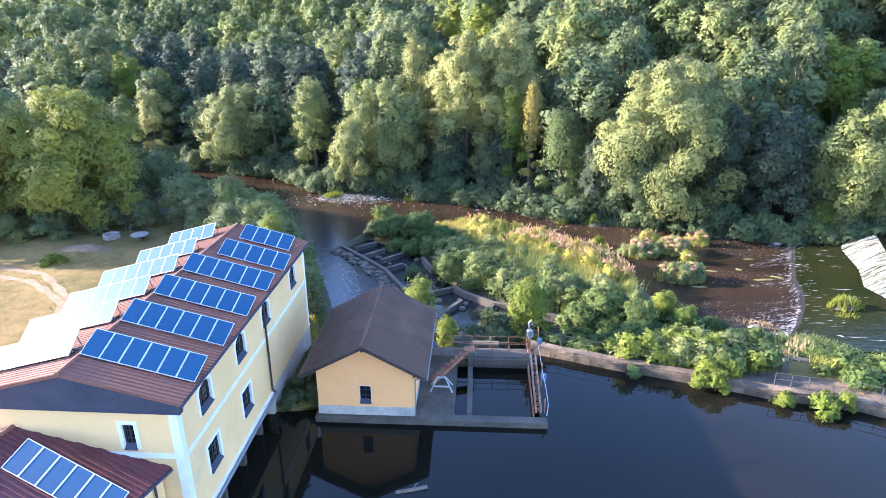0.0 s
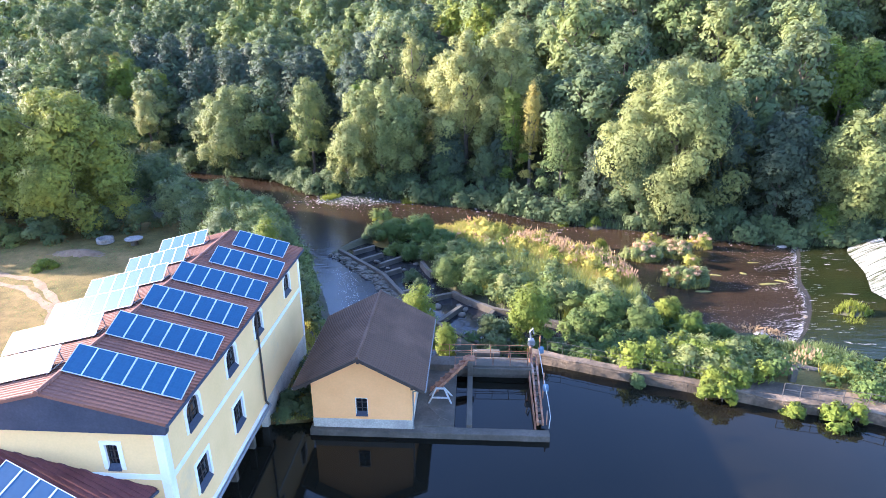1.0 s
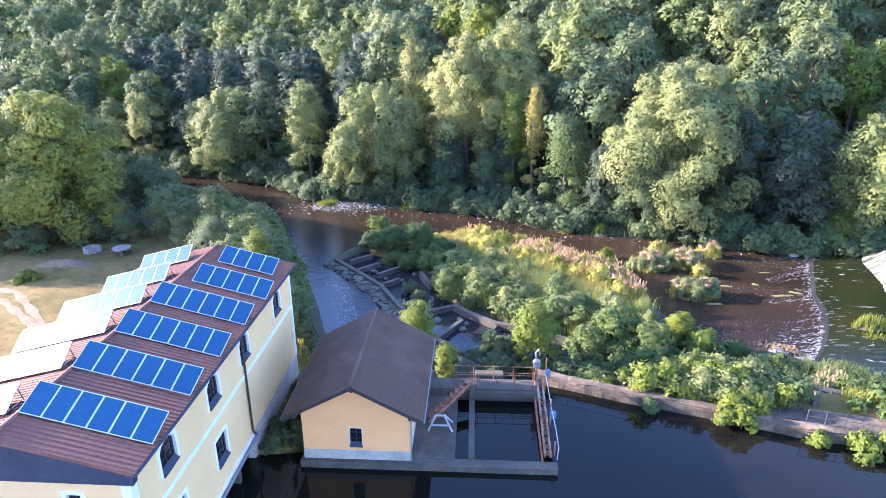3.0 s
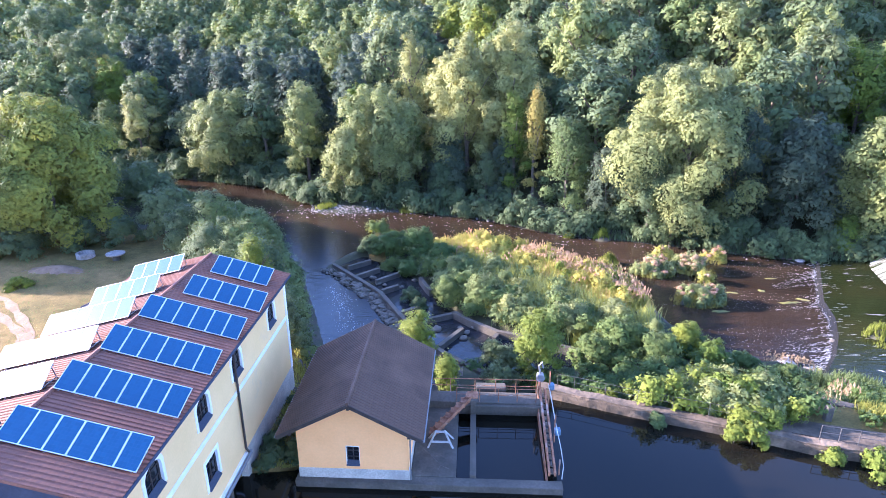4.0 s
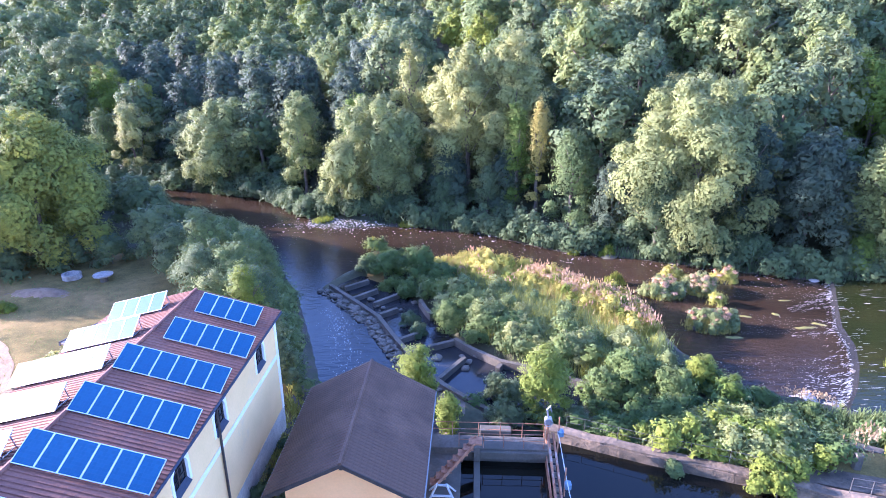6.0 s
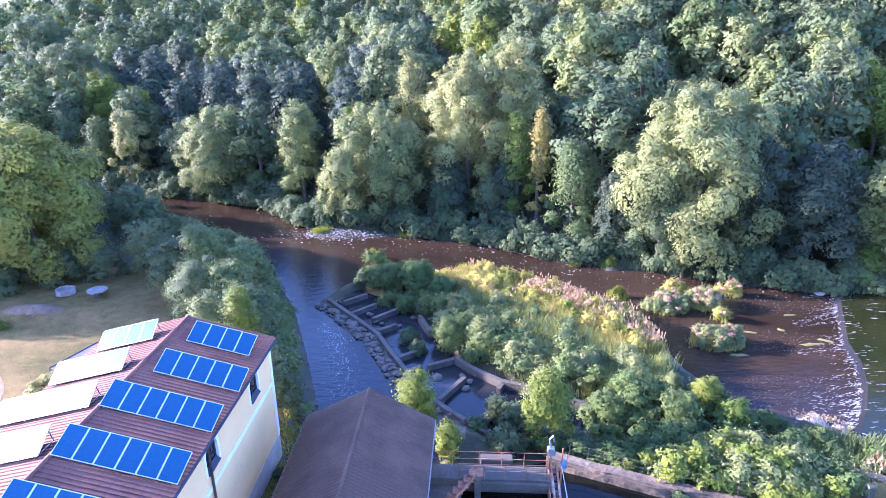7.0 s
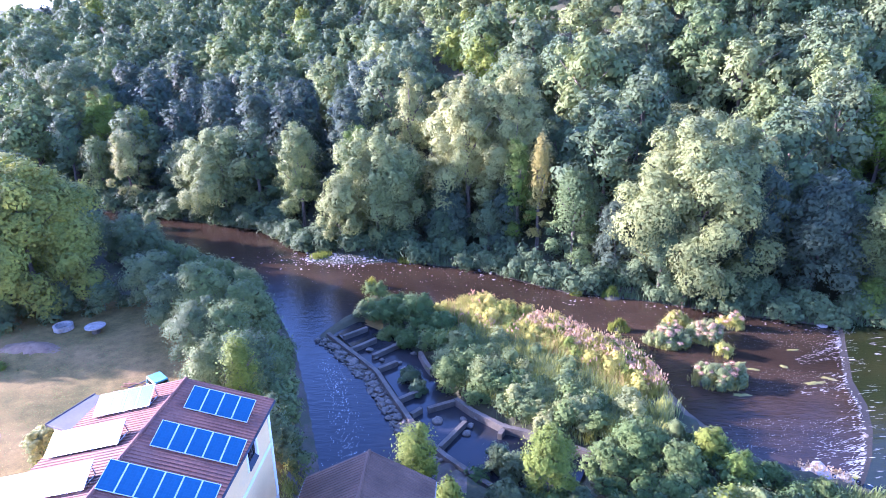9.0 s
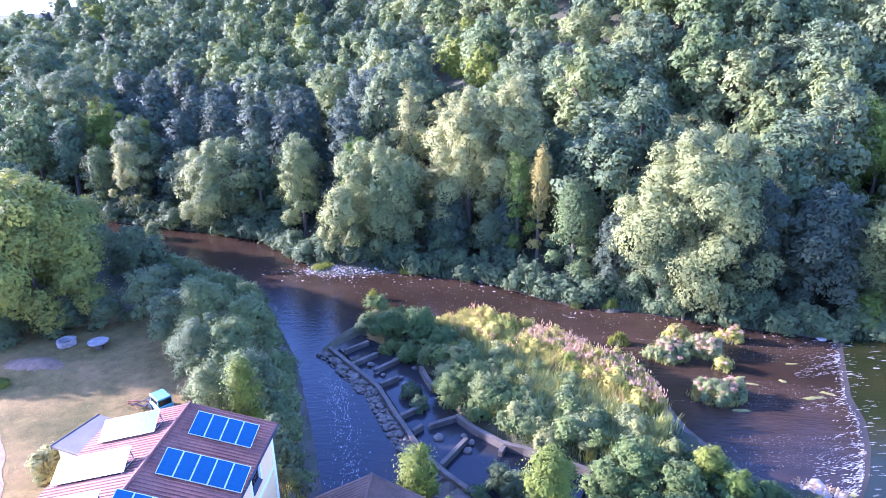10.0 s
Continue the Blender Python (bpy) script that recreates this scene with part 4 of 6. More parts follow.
HEROES = [
    # x, y, height, width, shape, leaves, label
    (-43.6, 111, 16.6, 14.5, "full", leaf_willow_m, "broad round grey-green willow on the far bank", 6500),
    (-63, 115, 15.5, 7, "tall", leaf_willow_m, "slender pale green tree on the far bank", 3500),
    (-70, 118, 14, 8, "column", leaf_mid_m, "green tree on the far bank", 3000),
    (-80, 134, 22, 8, "tall", leaf_gold_m, "tall tree with yellowing leaves", 3000),
    (-74, 129, 21, 9, "tall", leaf_lime_m, "tall bright green tree", 3500),
    (-27.6, 103.5, 19.2, 9.4, "column", leaf_mid_m, "cone-shaped green alder on the far bank", 5000),
    (-18.2, 102, 18.5, 9, "column", leaf_lime_m, "light green alder on the far bank", 4500),
    (-14.0, 94.8, 18.6, 13.5, "weeping", leaf_willow_m, "drooping pale willow over the river", 7000),
    (-19.4, 93.8, 11, 6, "weeping", leaf_willow_m, "drooping pale willow over the river", 3500),
    (-0.5, 98, 26.8, 12, "full", leaf_willow_m, "tall airy ash on the far bank", 6500),
    (6.2, 98.5, 27, 11, "full", leaf_willow_m, "tall airy ash on the far bank", 6000),
    (9.4, 91, 19, 4.2, "column", leaf_gold_m, "narrow tree with golden leaves", 2500),
    (6.6, 92.5, 18.5, 6, "column", leaf_lime_m, "yellow-green tree on the far bank", 2800),
    (13.6, 86.5, 15.6, 8.6, "column", leaf_mid_m, "green alder on the far bank", 4500),
    (2.5, 91.5, 9, 5, "column", leaf_dark_m, "dark young tree on the far bank", 2500),
    (-4.0, 92.5, 7, 6, "bush", leaf_dark_m, "dark shrub on the far bank", 2200),
    (28, 82, 23.3, 19, "full", leaf_willow_m, "huge spreading light green willow leaning over the river", 9500),
    # dark leaves chosen to paint the deep shade under the willow
    (23.0, 78.5, 12.5, 9, "bush", leaf_dark_m, "foliage coloured dark to stand for shade below the willow", 4000),
    (25.6, 76.8, 12.5, 3.6, "weeping", leaf_willow_m, "hanging willow branches over the water", 2600),
    # these two paint the shade below the ashes with darkened leaves
    (-3.2, 94.6, 11.5, 8, "column", leaf_shade_m, "tree below the ashes, its leaves coloured dark as if shaded", 3000),
    (5.0, 93.4, 11, 7, "column", leaf_shade_m, "tree below the ashes, its leaves coloured dark as if shaded", 3000),
    # darkened leaf colour gives the right bank its shade
    (33.5, 80, 18, 9, "tall", leaf_shade_m, "tree coloured dark green on the far bank", 3800),
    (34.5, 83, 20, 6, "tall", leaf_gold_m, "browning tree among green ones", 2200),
    # leaves darkened here too, for the shade along the bank
    (40.5, 78, 17.5, 10, "full", leaf_shade_m, "green tree on the far bank", 4500),
    (49.2, 75.5, 17.5, 12, "full", leaf_mid_m, "dense bright green tree over the weir", 7000),
    (56, 78, 19, 12, "full", leaf_mid_m, "dense green tree beside the weir", 5000),
    (54, 92, 18, 13, "round", leaf_lime_m, "yellowish tree on the slope", 4500),
    (45.0, 73.9, 4.8, 5, "bush", leaf_lime_m, "bright green shrub at the weir's end", 2600),
    # shade on this tree is put into its dark leaf colour
    (18.5, 83, 12, 8, "column", leaf_shade_m, "tree coloured dark green on the far bank", 3500),
    (-52, 116, 14, 9, "round", leaf_dark_m, "tree coloured dark green on the far bank", 3500),
    (-31, 112, 15, 9, "round", leaf_dark_m, "dark green tree in the shade of the wood", 3500),
    (-49, 70, 18.8, 16, "full", leaf_olive_m, "large spreading poplar with yellowish upper leaves", 11000),
    (-62, 70, 20, 16, "full", leaf_olive_m, "large spreading tree at the meadow's edge", 8000),
    (-58, 82, 14, 11, "full", leaf_mid_m, "green tree at the meadow's edge", 5000),
    (-72, 85, 18, 14, "full", leaf_dark_m, "dark tree at the meadow's edge", 5000),
    (-45.5, 83.5, 7.2, 7, "full", leaf_dark_m, "dark green tree by the river", 3800),
    (-39.5, 79.5, 3.2, 5, "bush", leaf_dark_m, "dark shrub on the river bank", 3600),
    (-33.5, 75, 3.6, 5, "bush", leaf_mid_m, "green shrub on the river bank", 3800),
    (-36, 70, 7.2, 7.5, "bush", leaf_dark_m, "dark shrub at the meadow's edge", 3400),
    (-28.5, 70, 4.8, 6, "bush", leaf_mid_m, "green shrub on the river bank", 3800),
    (-30.5, 64.5, 6.8, 7, "bush", leaf_dark_m, "dark green shrub beside the yard", 3800),
    (-26.8, 63.2, 8.9, 5.5, "bush", leaf_mid_m, "tall green shrub on the channel bank", 4200),
    (-21.5, 57.5, 7.4, 7.0, "bush", leaf_mid_m, "tall green shrub on the channel bank", 4200),
    (-25, 57.5, 7.5, 7, "bush", leaf_dark_m, "dark green shrub beside the yard", 3600),
    (-17.8, 51.5, 8, 6.5, "bush", leaf_dark_m, "dark green shrub behind the mill", 4200),
    (-17.0, 48.0, 9.8, 3.4, "bush", leaf_bright_m, "bright yellow-green shrub behind the mill", 3600),
    (-19.7, 48.2, 8.8, 4.2, "bush", leaf_willow_m, "pale green shrub behind the mill", 3600),
    (-14.2, 44.8, 6, 4.2, "bush", leaf_dark_m, "dark green shrub at the mill's corner", 3000),
    (-57.5, 90.5, 8.5, 9, "full", leaf_dark_m, "dark green tree by the river", 4000),
    (-65, 94, 13, 11, "full", leaf_mid_m, "green tree by the river bend", 4000),
    (-74, 97, 17, 13, "full", leaf_dark_m, "dark green tree by the river bend", 4000),
    # the next two stand out of view, added to cast shade over the meadow
    (-66, 66, 17, 15, "full", leaf_olive_m, "unseen spreading tree added to shade the meadow", 5000),
    (-80, 68, 19, 16, "full", leaf_mid_m, "unseen green tree added to shade the meadow", 3000),
    (-86, 92, 18, 14, "full", leaf_mid_m, "green tree by the river bend", 4000),
    (-84, 76, 19, 15, "full", leaf_mid_m, "green tree at the meadow's edge", 4000),
    (-98, 98, 18, 14, "full", leaf_dark_m, "dark green tree by the river bend", 4000),
    (-54.5, 104.5, 3.2, 3.4, "bush", leaf_willow_m, "pale shrub standing in the river bend", 1500),
    (-44.5, 67.5, 3.6, 5.5, "bush", leaf_dark_m, "dark low brush under the poplar", 2200),
    (-49.5, 64.5, 3.4, 6, "bush", leaf_dark_m, "dark low brush under the poplar", 2200),
    (-54.5, 62.5, 3.6, 6, "bush", leaf_mid_m, "green brush at the meadow's edge", 2200),
    (-40.5, 68.5, 3.8, 5, "bush", leaf_dark_m, "dark low brush at the meadow's edge", 2200),
    (-22.5, 63.8, 6.6, 6.5, "bush", leaf_mid_m, "green shrub on the channel bank", 3800),
    (-86, 139, 25.5, 19, "full", leaf_dark_m, "tall dark green tree towering over the river bend", 9000),
    (-98, 148, 29, 20, "full", leaf_dark_m, "tall dark green tree on the slope", 6000),
    (-10.4, 112, 24.5, 6.5, "tall", leaf_willow_m, "slender pale birch rising over the wood", 3500),
    (-3.6, 43.6, 7.4, 4.2, "bush", leaf_bright_m, "light olive shrub behind the turbine house", 4200),
    (-1.1, 41.0, 3.8, 2.2, "bush", leaf_lime_m, "light olive shrub beside the walkway", 2200),
    (5.6, 43.3, 6.9, 4.4, "round", leaf_bright_m, "bright lime-green young tree behind the walkway", 5200),
]
for k, (x, y, h, w, shape, mat, label, count) in enumerate(HEROES):
    bush = shape == "bush"
    near = y < 60
    ob = tree("shrub" if bush else "tree", shape, h + 0.3, w, mat, label, 300 + k, int(count * 1.9), 0.08 if near else 0.11, "shrub" if bush else "tree", 0.14 if near else 0.4 if x < -64 and y < 100 else 0.205)
    place(ob, x, y, 40 * k, 1.0)

FOREST = []
# the last two kinds have leaves darkened in place of shade
KINDS = [("round", 15, 11, leaf_dark_m), ("round", 16, 10, leaf_mid_m), ("tall", 18, 9, leaf_dark_m), ("tall", 17, 9.5, leaf_mid_m), ("column", 16, 7, leaf_dark_m), ("round", 14, 10.5, leaf_willow_m), ("tall", 17, 8.5, leaf_lime_m), ("round", 12, 8.5, leaf_gold_m), ("column", 17, 9, leaf_shade_m), ("round", 15, 10, leaf_shade_m)]
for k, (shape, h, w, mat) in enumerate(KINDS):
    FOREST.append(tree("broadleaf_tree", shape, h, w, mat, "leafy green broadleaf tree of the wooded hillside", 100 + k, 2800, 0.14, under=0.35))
rng = random.Random(5)
spots, first, far_woods = [(h[0], h[1]) for h in HEROES], set(), []
for i in range(12000):
    x, d = rng.uniform(-200, 130), 4 + 236 * rng.random() ** 1.35
    y = float(np.interp(x, FAR_X, FAR_Y)) + d
    if abs(x) > 25 + 0.78 * (y - 10) or len(spots) > 900:
        continue
    gap = 6.0 + d * 0.02
    if any((x - a) ** 2 + (y - b) ** 2 < gap * gap for a, b in spots):
        continue
    spots.append((x, y))
    # shade of this hollow is painted in: mostly the darkened kinds grow here
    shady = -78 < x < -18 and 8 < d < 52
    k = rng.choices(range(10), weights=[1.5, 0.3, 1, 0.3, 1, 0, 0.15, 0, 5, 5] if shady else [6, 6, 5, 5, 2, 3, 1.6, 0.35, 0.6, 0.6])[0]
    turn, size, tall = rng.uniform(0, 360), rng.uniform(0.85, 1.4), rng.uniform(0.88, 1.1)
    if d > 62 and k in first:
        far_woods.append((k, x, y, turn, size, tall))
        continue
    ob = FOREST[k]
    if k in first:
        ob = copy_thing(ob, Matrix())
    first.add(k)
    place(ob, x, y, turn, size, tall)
    ob["group"] = "wooded hillside"
CROWNS = [crown_mesh("far_crown", mat, [q for q in lobes_for(shape, h, w, random.Random(900 + k)) if q[2] > 0.34 * h], 500, 0.30, 900 + k, 24, 0.68) for k, (shape, h, w, mat) in enumerate(KINDS)]
# the far wood, by kinds of leaf, each one mesh
for mat in sorted({CROWNS[f[0]].materials[0] for f in far_woods}, key=lambda m: m.name):
    fv, ff, fn, base = [], [], [], 0
    for k, x, y, turn, size, tall in far_woods:
        me = CROWNS[k]
        if me.materials[0] != mat:
            continue
        v = np.empty(len(me.vertices) * 3)
        me.vertices.foreach_get("co", v)
        f = np.empty(len(me.polygons) * 3, np.int64)
        me.polygons.foreach_get("vertices", f)
        c, s = math.cos(radians(turn)), math.sin(radians(turn))
        v = v.reshape(-1, 3) * np.array([size, size, size * tall])
        v = np.stack([v[:, 0] * c - v[:, 1] * s + x, v[:, 0] * s + v[:, 1] * c + y, v[:, 2] + float(ground_height(x, y)) - 0.3], 1)
        fv.append(v)
        ff.append(f.reshape(-1, 3) + base)
        w = np.empty(len(me.vertices) * 3)
        me.attributes["custom_normal"].data.foreach_get("vector", w)
        w = w.reshape(-1, 3)
        fn.append(np.stack([w[:, 0] * c - w[:, 1] * s, w[:, 0] * s + w[:, 1] * c, w[:, 2]], 1))
        base += len(v)
    V, F, N = np.concatenate(fv), np.concatenate(ff), np.concatenate(fn)
    me = bpy.data.meshes.new("far_woods")
    me.vertices.add(len(V))
    me.vertices.foreach_set("co", V.reshape(-1))
    me.loops.add(len(F) * 3)
    me.loops.foreach_set("vertex_index", F.reshape(-1).astype(np.int32))
    me.polygons.add(len(F))
    me.polygons.foreach_set("loop_start", np.arange(0, len(F) * 3, 3, dtype=np.int32))
    me.update()
    me.attributes.new("custom_normal", "FLOAT_VECTOR", "POINT").data.foreach_set("vector", N.reshape(-1))
    me.update()
    me.materials.append(mat)
    tagged(new("far_woods", me), "distant broadleaf wood covering the upper hillside", "woods", kind="stuff")


def undergrowth(name, spots, mat, count, leaf, seed, label):
    """Low brushwood over many spots (x, y, radius, height) as one mass."""
    lobes = [(x, y, max(float(ground_height(x, y)), -2.25) + h * 0.42, r, h * 0.62) for x, y, r, h in spots]
    me = crown_mesh(name, mat, lobes, int(count * 1.4), leaf * 0.85, seed, 24, max(0.17, leaf * 1.55), False)
    return tagged(new(name, me), label, "undergrowth", kind="stuff")


rng = random.Random(21)
edge = []
for k in range(300):
    x = -85 + k * 0.5
    y = float(np.interp(x, FAR_X, FAR_Y)) + rng.uniform(-1.1, 2.2)
    edge.append((x, y, rng.uniform(0.8, 1.9), rng.uniform(1.2, 3.8)))
edge += [(-34.5 + 0.32 * k + rng.uniform(-0.8, 0.8), 104.2 - 0.33 * k + rng.uniform(-0.8, 0.8), rng.uniform(0.8, 1.6), rng.uniform(1.0, 2.8)) for k in range(30)]
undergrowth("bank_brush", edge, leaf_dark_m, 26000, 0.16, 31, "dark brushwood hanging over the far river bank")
edge = []
for k in range(240):
    x = rng.uniform(-95, 75)
    y = float(np.interp(x, FAR_X, FAR_Y)) + rng.uniform(3, 45)
    edge.append((x, y, rng.uniform(1.8, 3.6), rng.uniform(2.0, 5.0)))
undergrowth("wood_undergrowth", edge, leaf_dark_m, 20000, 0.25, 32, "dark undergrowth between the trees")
LEFT_BANK = [(-12.6, 46.0), (-15.2, 54.0), (-19.0, 63.5), (-24.5, 74.5), (-32.5, 81.0), (-44, 87.5), (-68, 90.5)]
edge = []
for k in range(110):
    f = k / 110 * 6
    i = int(f)
    x, y = LEFT_BANK[i][0] + (LEFT_BANK[i + 1][0] - LEFT_BANK[i][0]) * (f - i), LEFT_BANK[i][1] + (LEFT_BANK[i + 1][1] - LEFT_BANK[i][1]) * (f - i)
    edge.append((x - rng.uniform(-0.3, 2.0), y - rng.uniform(-0.2, 1.0), rng.uniform(0.7, 1.5), rng.uniform(1.0, 3.0)))
undergrowth("bank_brush", edge, leaf_mid_m, 12000, 0.12, 33, "green brushwood hanging over the channel bank")


# ---- intake, walls and weir ----
def rail_line(name, pts, height, gap, mat, label, r=0.022, rails=(1.0, 0.52)):
    """A pipe railing along pts: posts and rails, each a part."""
    ob = empty(name, pts[0], label, "railing")
    inv = ob.matrix_world.inverted()
    P = [Vector(p) for p in pts]
    for a, b in zip(P, P[1:]):
        n = max(1, round((b - a).length / gap))
        for k in range(n + (1 if b is P[-1] else 0)):
            p = a.lerp(b, k / n)
            part("post", tube(bmesh.new(), [inv @ (p + Vector((0, 0, -0.05))), inv @ (p + Vector((0, 0, height)))], r * 1.2, 6), mat, ob)
    for f in rails:
        part("rail", tube(bmesh.new(), [inv @ (p + Vector((0, 0, height * f))) for p in P], r, 6), mat, ob)
    return ob


thing("intake_sill", box(-9.1, 5.75, 30.35, 31.0, -2.5, 0.42, bevel=0.03), concrete_m, "weathered concrete sill along the intake", "sill", kind="structure")
thing("side_deck", box(-2.7, -0.15, 31.0, 37.5, -2.5, 0.46, bevel=0.03), concrete_m, "stained concrete deck beside the turbine house", "deck", kind="structure")
thing("back_deck", box(-2.7, 5.3, 37.45, 38.7, -2.5, 0.95, bevel=0.03), concrete_m, "concrete walkway over the intake gates", "deck", kind="structure")
thing("back_lintel", box(-0.1, 5.2, 37.2, 37.44, 0.35, 0.85, bevel=0.02), concrete_m, "concrete lintel of the intake", "lintel", kind="structure")
pier = thing("intake_pier", box(0.62, 0.98, 31.0, 37.2, -2.5, 0.62, bevel=0.03), concrete_m, "narrow concrete divider wall between intake bays", "wall", kind="structure")

trash_rack = empty("sluice_beam", (0, 0, 0), "rusty steel sluice beam with wooden facing along the water", "sluice")
bm = bmesh.new()
for dx in (0, 0.32):
    beam(bm, (5.05 + dx, 31.1, 0.75), (5.2 + dx, 38.2, 1.55), 0.12, 0.3, 0.01)
part("girder", bm, rust_m, trash_rack, "rust-brown steel girder")
for k in range(13):
    y = 31.4 + k * 0.53
    part("plank", box(5.12, 5.5, y, y + 0.42, 0.5 + k * 0.062, 0.56 + k * 0.062, bevel=0.01), wood_m, trash_rack)
part("screen", beam(bmesh.new(), (4.95, 31.05, -0.2), (5.05, 38.0, 0.2), 0.06, 1.2), rust_m, trash_rack)
for y, h in ((31.35, 1.0), (33.8, 1.9), (36.9, 2.6)):
    z0 = 0.5 + (y - 31) * 0.11
    part("upright", tube(bmesh.new(), [(5.62, y, z0), (5.62, y + 0.05, z0 + h)], 0.04, 6), rust_m, trash_rack)
part("cable", tube(bmesh.new(), [(5.75, 31.1, 0.45), (5.85, 31.4, 1.1), (5.72, 32.0, 1.9), (5.66, 33.5, 2.1), (5.6, 36.8, 2.6)], 0.03, 6), grey_paint_m, trash_rack, "pale loose hose")
for y, z in ((33.6, 1.55), (37.0, 2.4)):
    part("motor", add_box(bmesh.new(), 5.58, 5.92, y - 0.2, y + 0.2, z, z + 0.42, bevel=0.06), blue_paint_m, trash_rack, "light blue motor housing")
hoist = empty("gate_hoist", (5.15, 38.15, 0.95), "grey metal gate hoist on the walkway", "hoist")
part("column", tube(bmesh.new(), [(0, 0, 0), (0, 0, 1.5)], 0.10, 8), rust_m, hoist)
part("gearbox", add_box(bmesh.new(), -0.22, 0.22, -0.2, 0.2, 1.4, 1.9, bevel=0.07), grey_steel_m, hoist)
part("arm", tube(bmesh.new(), [(0, 0, 1.8), (-0.12, -0.05, 2.5), (0.05, -0.05, 2.75), (0.16, 0, 2.3)], 0.06, 8), grey_steel_m, hoist)
bm = bmesh.new()
tube(bm, [(0.26 * math.cos(a), -0.24, 1.65 + 0.26 * math.sin(a)) for a in (math.tau * k / 16 for k in range(17))], 0.025, 6)
part("hand_wheel", bm, grey_steel_m, hoist)

stairs = empty("steel_stairs", (0, 0, 0), "rusty red steel stairs from the deck to the walkway", "stairs")
for dx in (0.0, 0.75):
    part("stringer", beam(bmesh.new(), (-1.75, 34.2 + dx, 0.6), (0.75, 36.9 + dx * 0.8, 1.75), 0.06, 0.26), rust_m, stairs)
for k in range(8):
    f = (k + 0.5) / 8
    c = Vector((-1.75 + 2.5 * f, 34.2 + 2.7 * f + 0.36, 0.62 + 1.15 * f))
    part("tread", box(c.x - 0.3, c.x + 0.3, c.y - 0.3, c.y + 0.3, c.z, c.z + 0.035), rust_m, stairs)
part("landing", box(0.4, 1.1, 36.8, 37.5, 1.68, 1.76), rust_m, stairs)
part("support", box(0.62, 0.98, 36.6, 37.0, 0.6, 1.68, bevel=0.02), concrete_m, stairs)

frame_ob = empty("lifting_frame", (-1.15, 33.4, 0.46), "pale grey painted triangular steel frame on the deck", "frame")
for a, b in (((-0.75, 0, 0), (-0.25, 0.1, 1.15)), ((0.75, 0, 0), (0.25, 0.1, 1.15)), ((-0.3, 0.1, 1.1), (0.3, 0.1, 1.1)), ((-0.6, 0, 0.45), (0.6, 0, 0.45)), ((-0.75, 0.9, 0), (-0.25, 0.2, 1.1)), ((0.75, 0.9, 0), (0.25, 0.2, 1.1))):
    part("bar", beam(bmesh.new(), a, b, 0.09, 0.09), grey_paint_m, frame_ob)
rail_line("walkway_railing", [(-2.4, 38.55, 0.95), (0.9, 38.6, 0.95), (5.0, 38.6, 0.95)], 1.05, 1.5, rust_m, "thin rusty pipe railing along the walkway")
rail_line("walkway_railing", [(-0.3, 37.6, 0.95), (1.2, 37.55, 0.95), (4.9, 37.6, 0.95)], 1.0, 1.4, rust_m, "thin rusty pipe railing over the intake")
part_tank = thing("stone_block", add_box(bmesh.new(), 1.0, 3.0, 39.0, 39.6, -1.5, 1.1, bevel=0.04), concrete_m, "pale concrete block behind the walkway", "block")
branch = empty("dead_branch", (-1.4, 31.8, 0.5), "dry dead branch lying on the concrete deck", "branch")
part("limb", tube(bmesh.new(), [(-0.8, 1.4, 0.12), (-0.2, 0.7, 0.1), (0.35, 0.0, 0.05), (0.9, -0.3, 0.04)], 0.035, 5, 0.01), bark_m, branch)
part("limb", tube(bmesh.new(), [(-0.2, 0.7, 0.1), (0.3, 0.75, 0.16), (0.7, 0.5, 0.05)], 0.02, 5, 0.006), bark_m, branch)
part("limb", tube(bmesh.new(), [(0.35, 0.0, 0.05), (0.25, -0.4, 0.09), (0.5, -0.7, 0.03)], 0.02, 5, 0.006), bark_m, branch)
drift = empty("drift_log", (-2.3, 24.6, 0.0), "grey driftwood plank afloat in the headrace", "log")
part("plank", beam(bmesh.new(), (-0.85, -0.25, 0.02), (0.85, 0.25, 0.05), 0.22, 0.12, 0.02), wood_m, drift)
part("branch", tube(bmesh.new(), [(0.1, 0.0, 0.08), (0.2, 0.25, 0.2), (0.35, 0.45, 0.12)], 0.03, 5, 0.01), wood_m, drift)

WALL_LINE = [(5.3, 40.0), (6.4, 39.7), (7.5, 39.3), (11.5, 37.85), (15.7, 36.6), (18.5, 35.7), (21.0, 34.75), (23.5, 34.2), (26.4, 33.6), (30, 31.8), (40, 27), (70, 10)]
WALL = []
for (ax, ay), (bx, by) in zip(WALL_LINE, WALL_LINE[1:]):
    n = max(1, int(math.hypot(bx - ax, by - ay) / 0.6))
    WALL += [(ax + (bx - ax) * k / n, ay + (by - ay) * k / n + 0.05 * noise.noise(Vector((ax + k, by, 0.3)))) for k in range(n)]
thing("wall_headrace", ribbon_wall(bmesh.new(), [(x, y + 0.05) for x, y in WALL], 0.75, -2.6, 0.60), wall_m, "long curved weathered headrace wall of stone and concrete", "wall", kind="structure")
thing("coping", ribbon_wall(bmesh.new(), [(x, y + 0.1 + 0.09 * noise.noise(Vector((x * 0.9, 7, 0))), 0.74 + 0.12 * noise.noise(Vector((x * 0.7, 3, 0)))) for x, y in WALL], 0.72, 0.60, 0.76), wall_m, "pale concrete coping on the headrace wall", "coping", kind="structure")
rail_line("wall_railing", [(6.6, 39.9, 0.76), (7.7, 39.6, 0.76), (11.6, 38.15, 0.76), (15.8, 36.95, 0.76), (18.6, 36.05, 0.76)], 0.95, 2.0, dark_steel_m, "thin dark pipe railing on the headrace wall", 0.014)
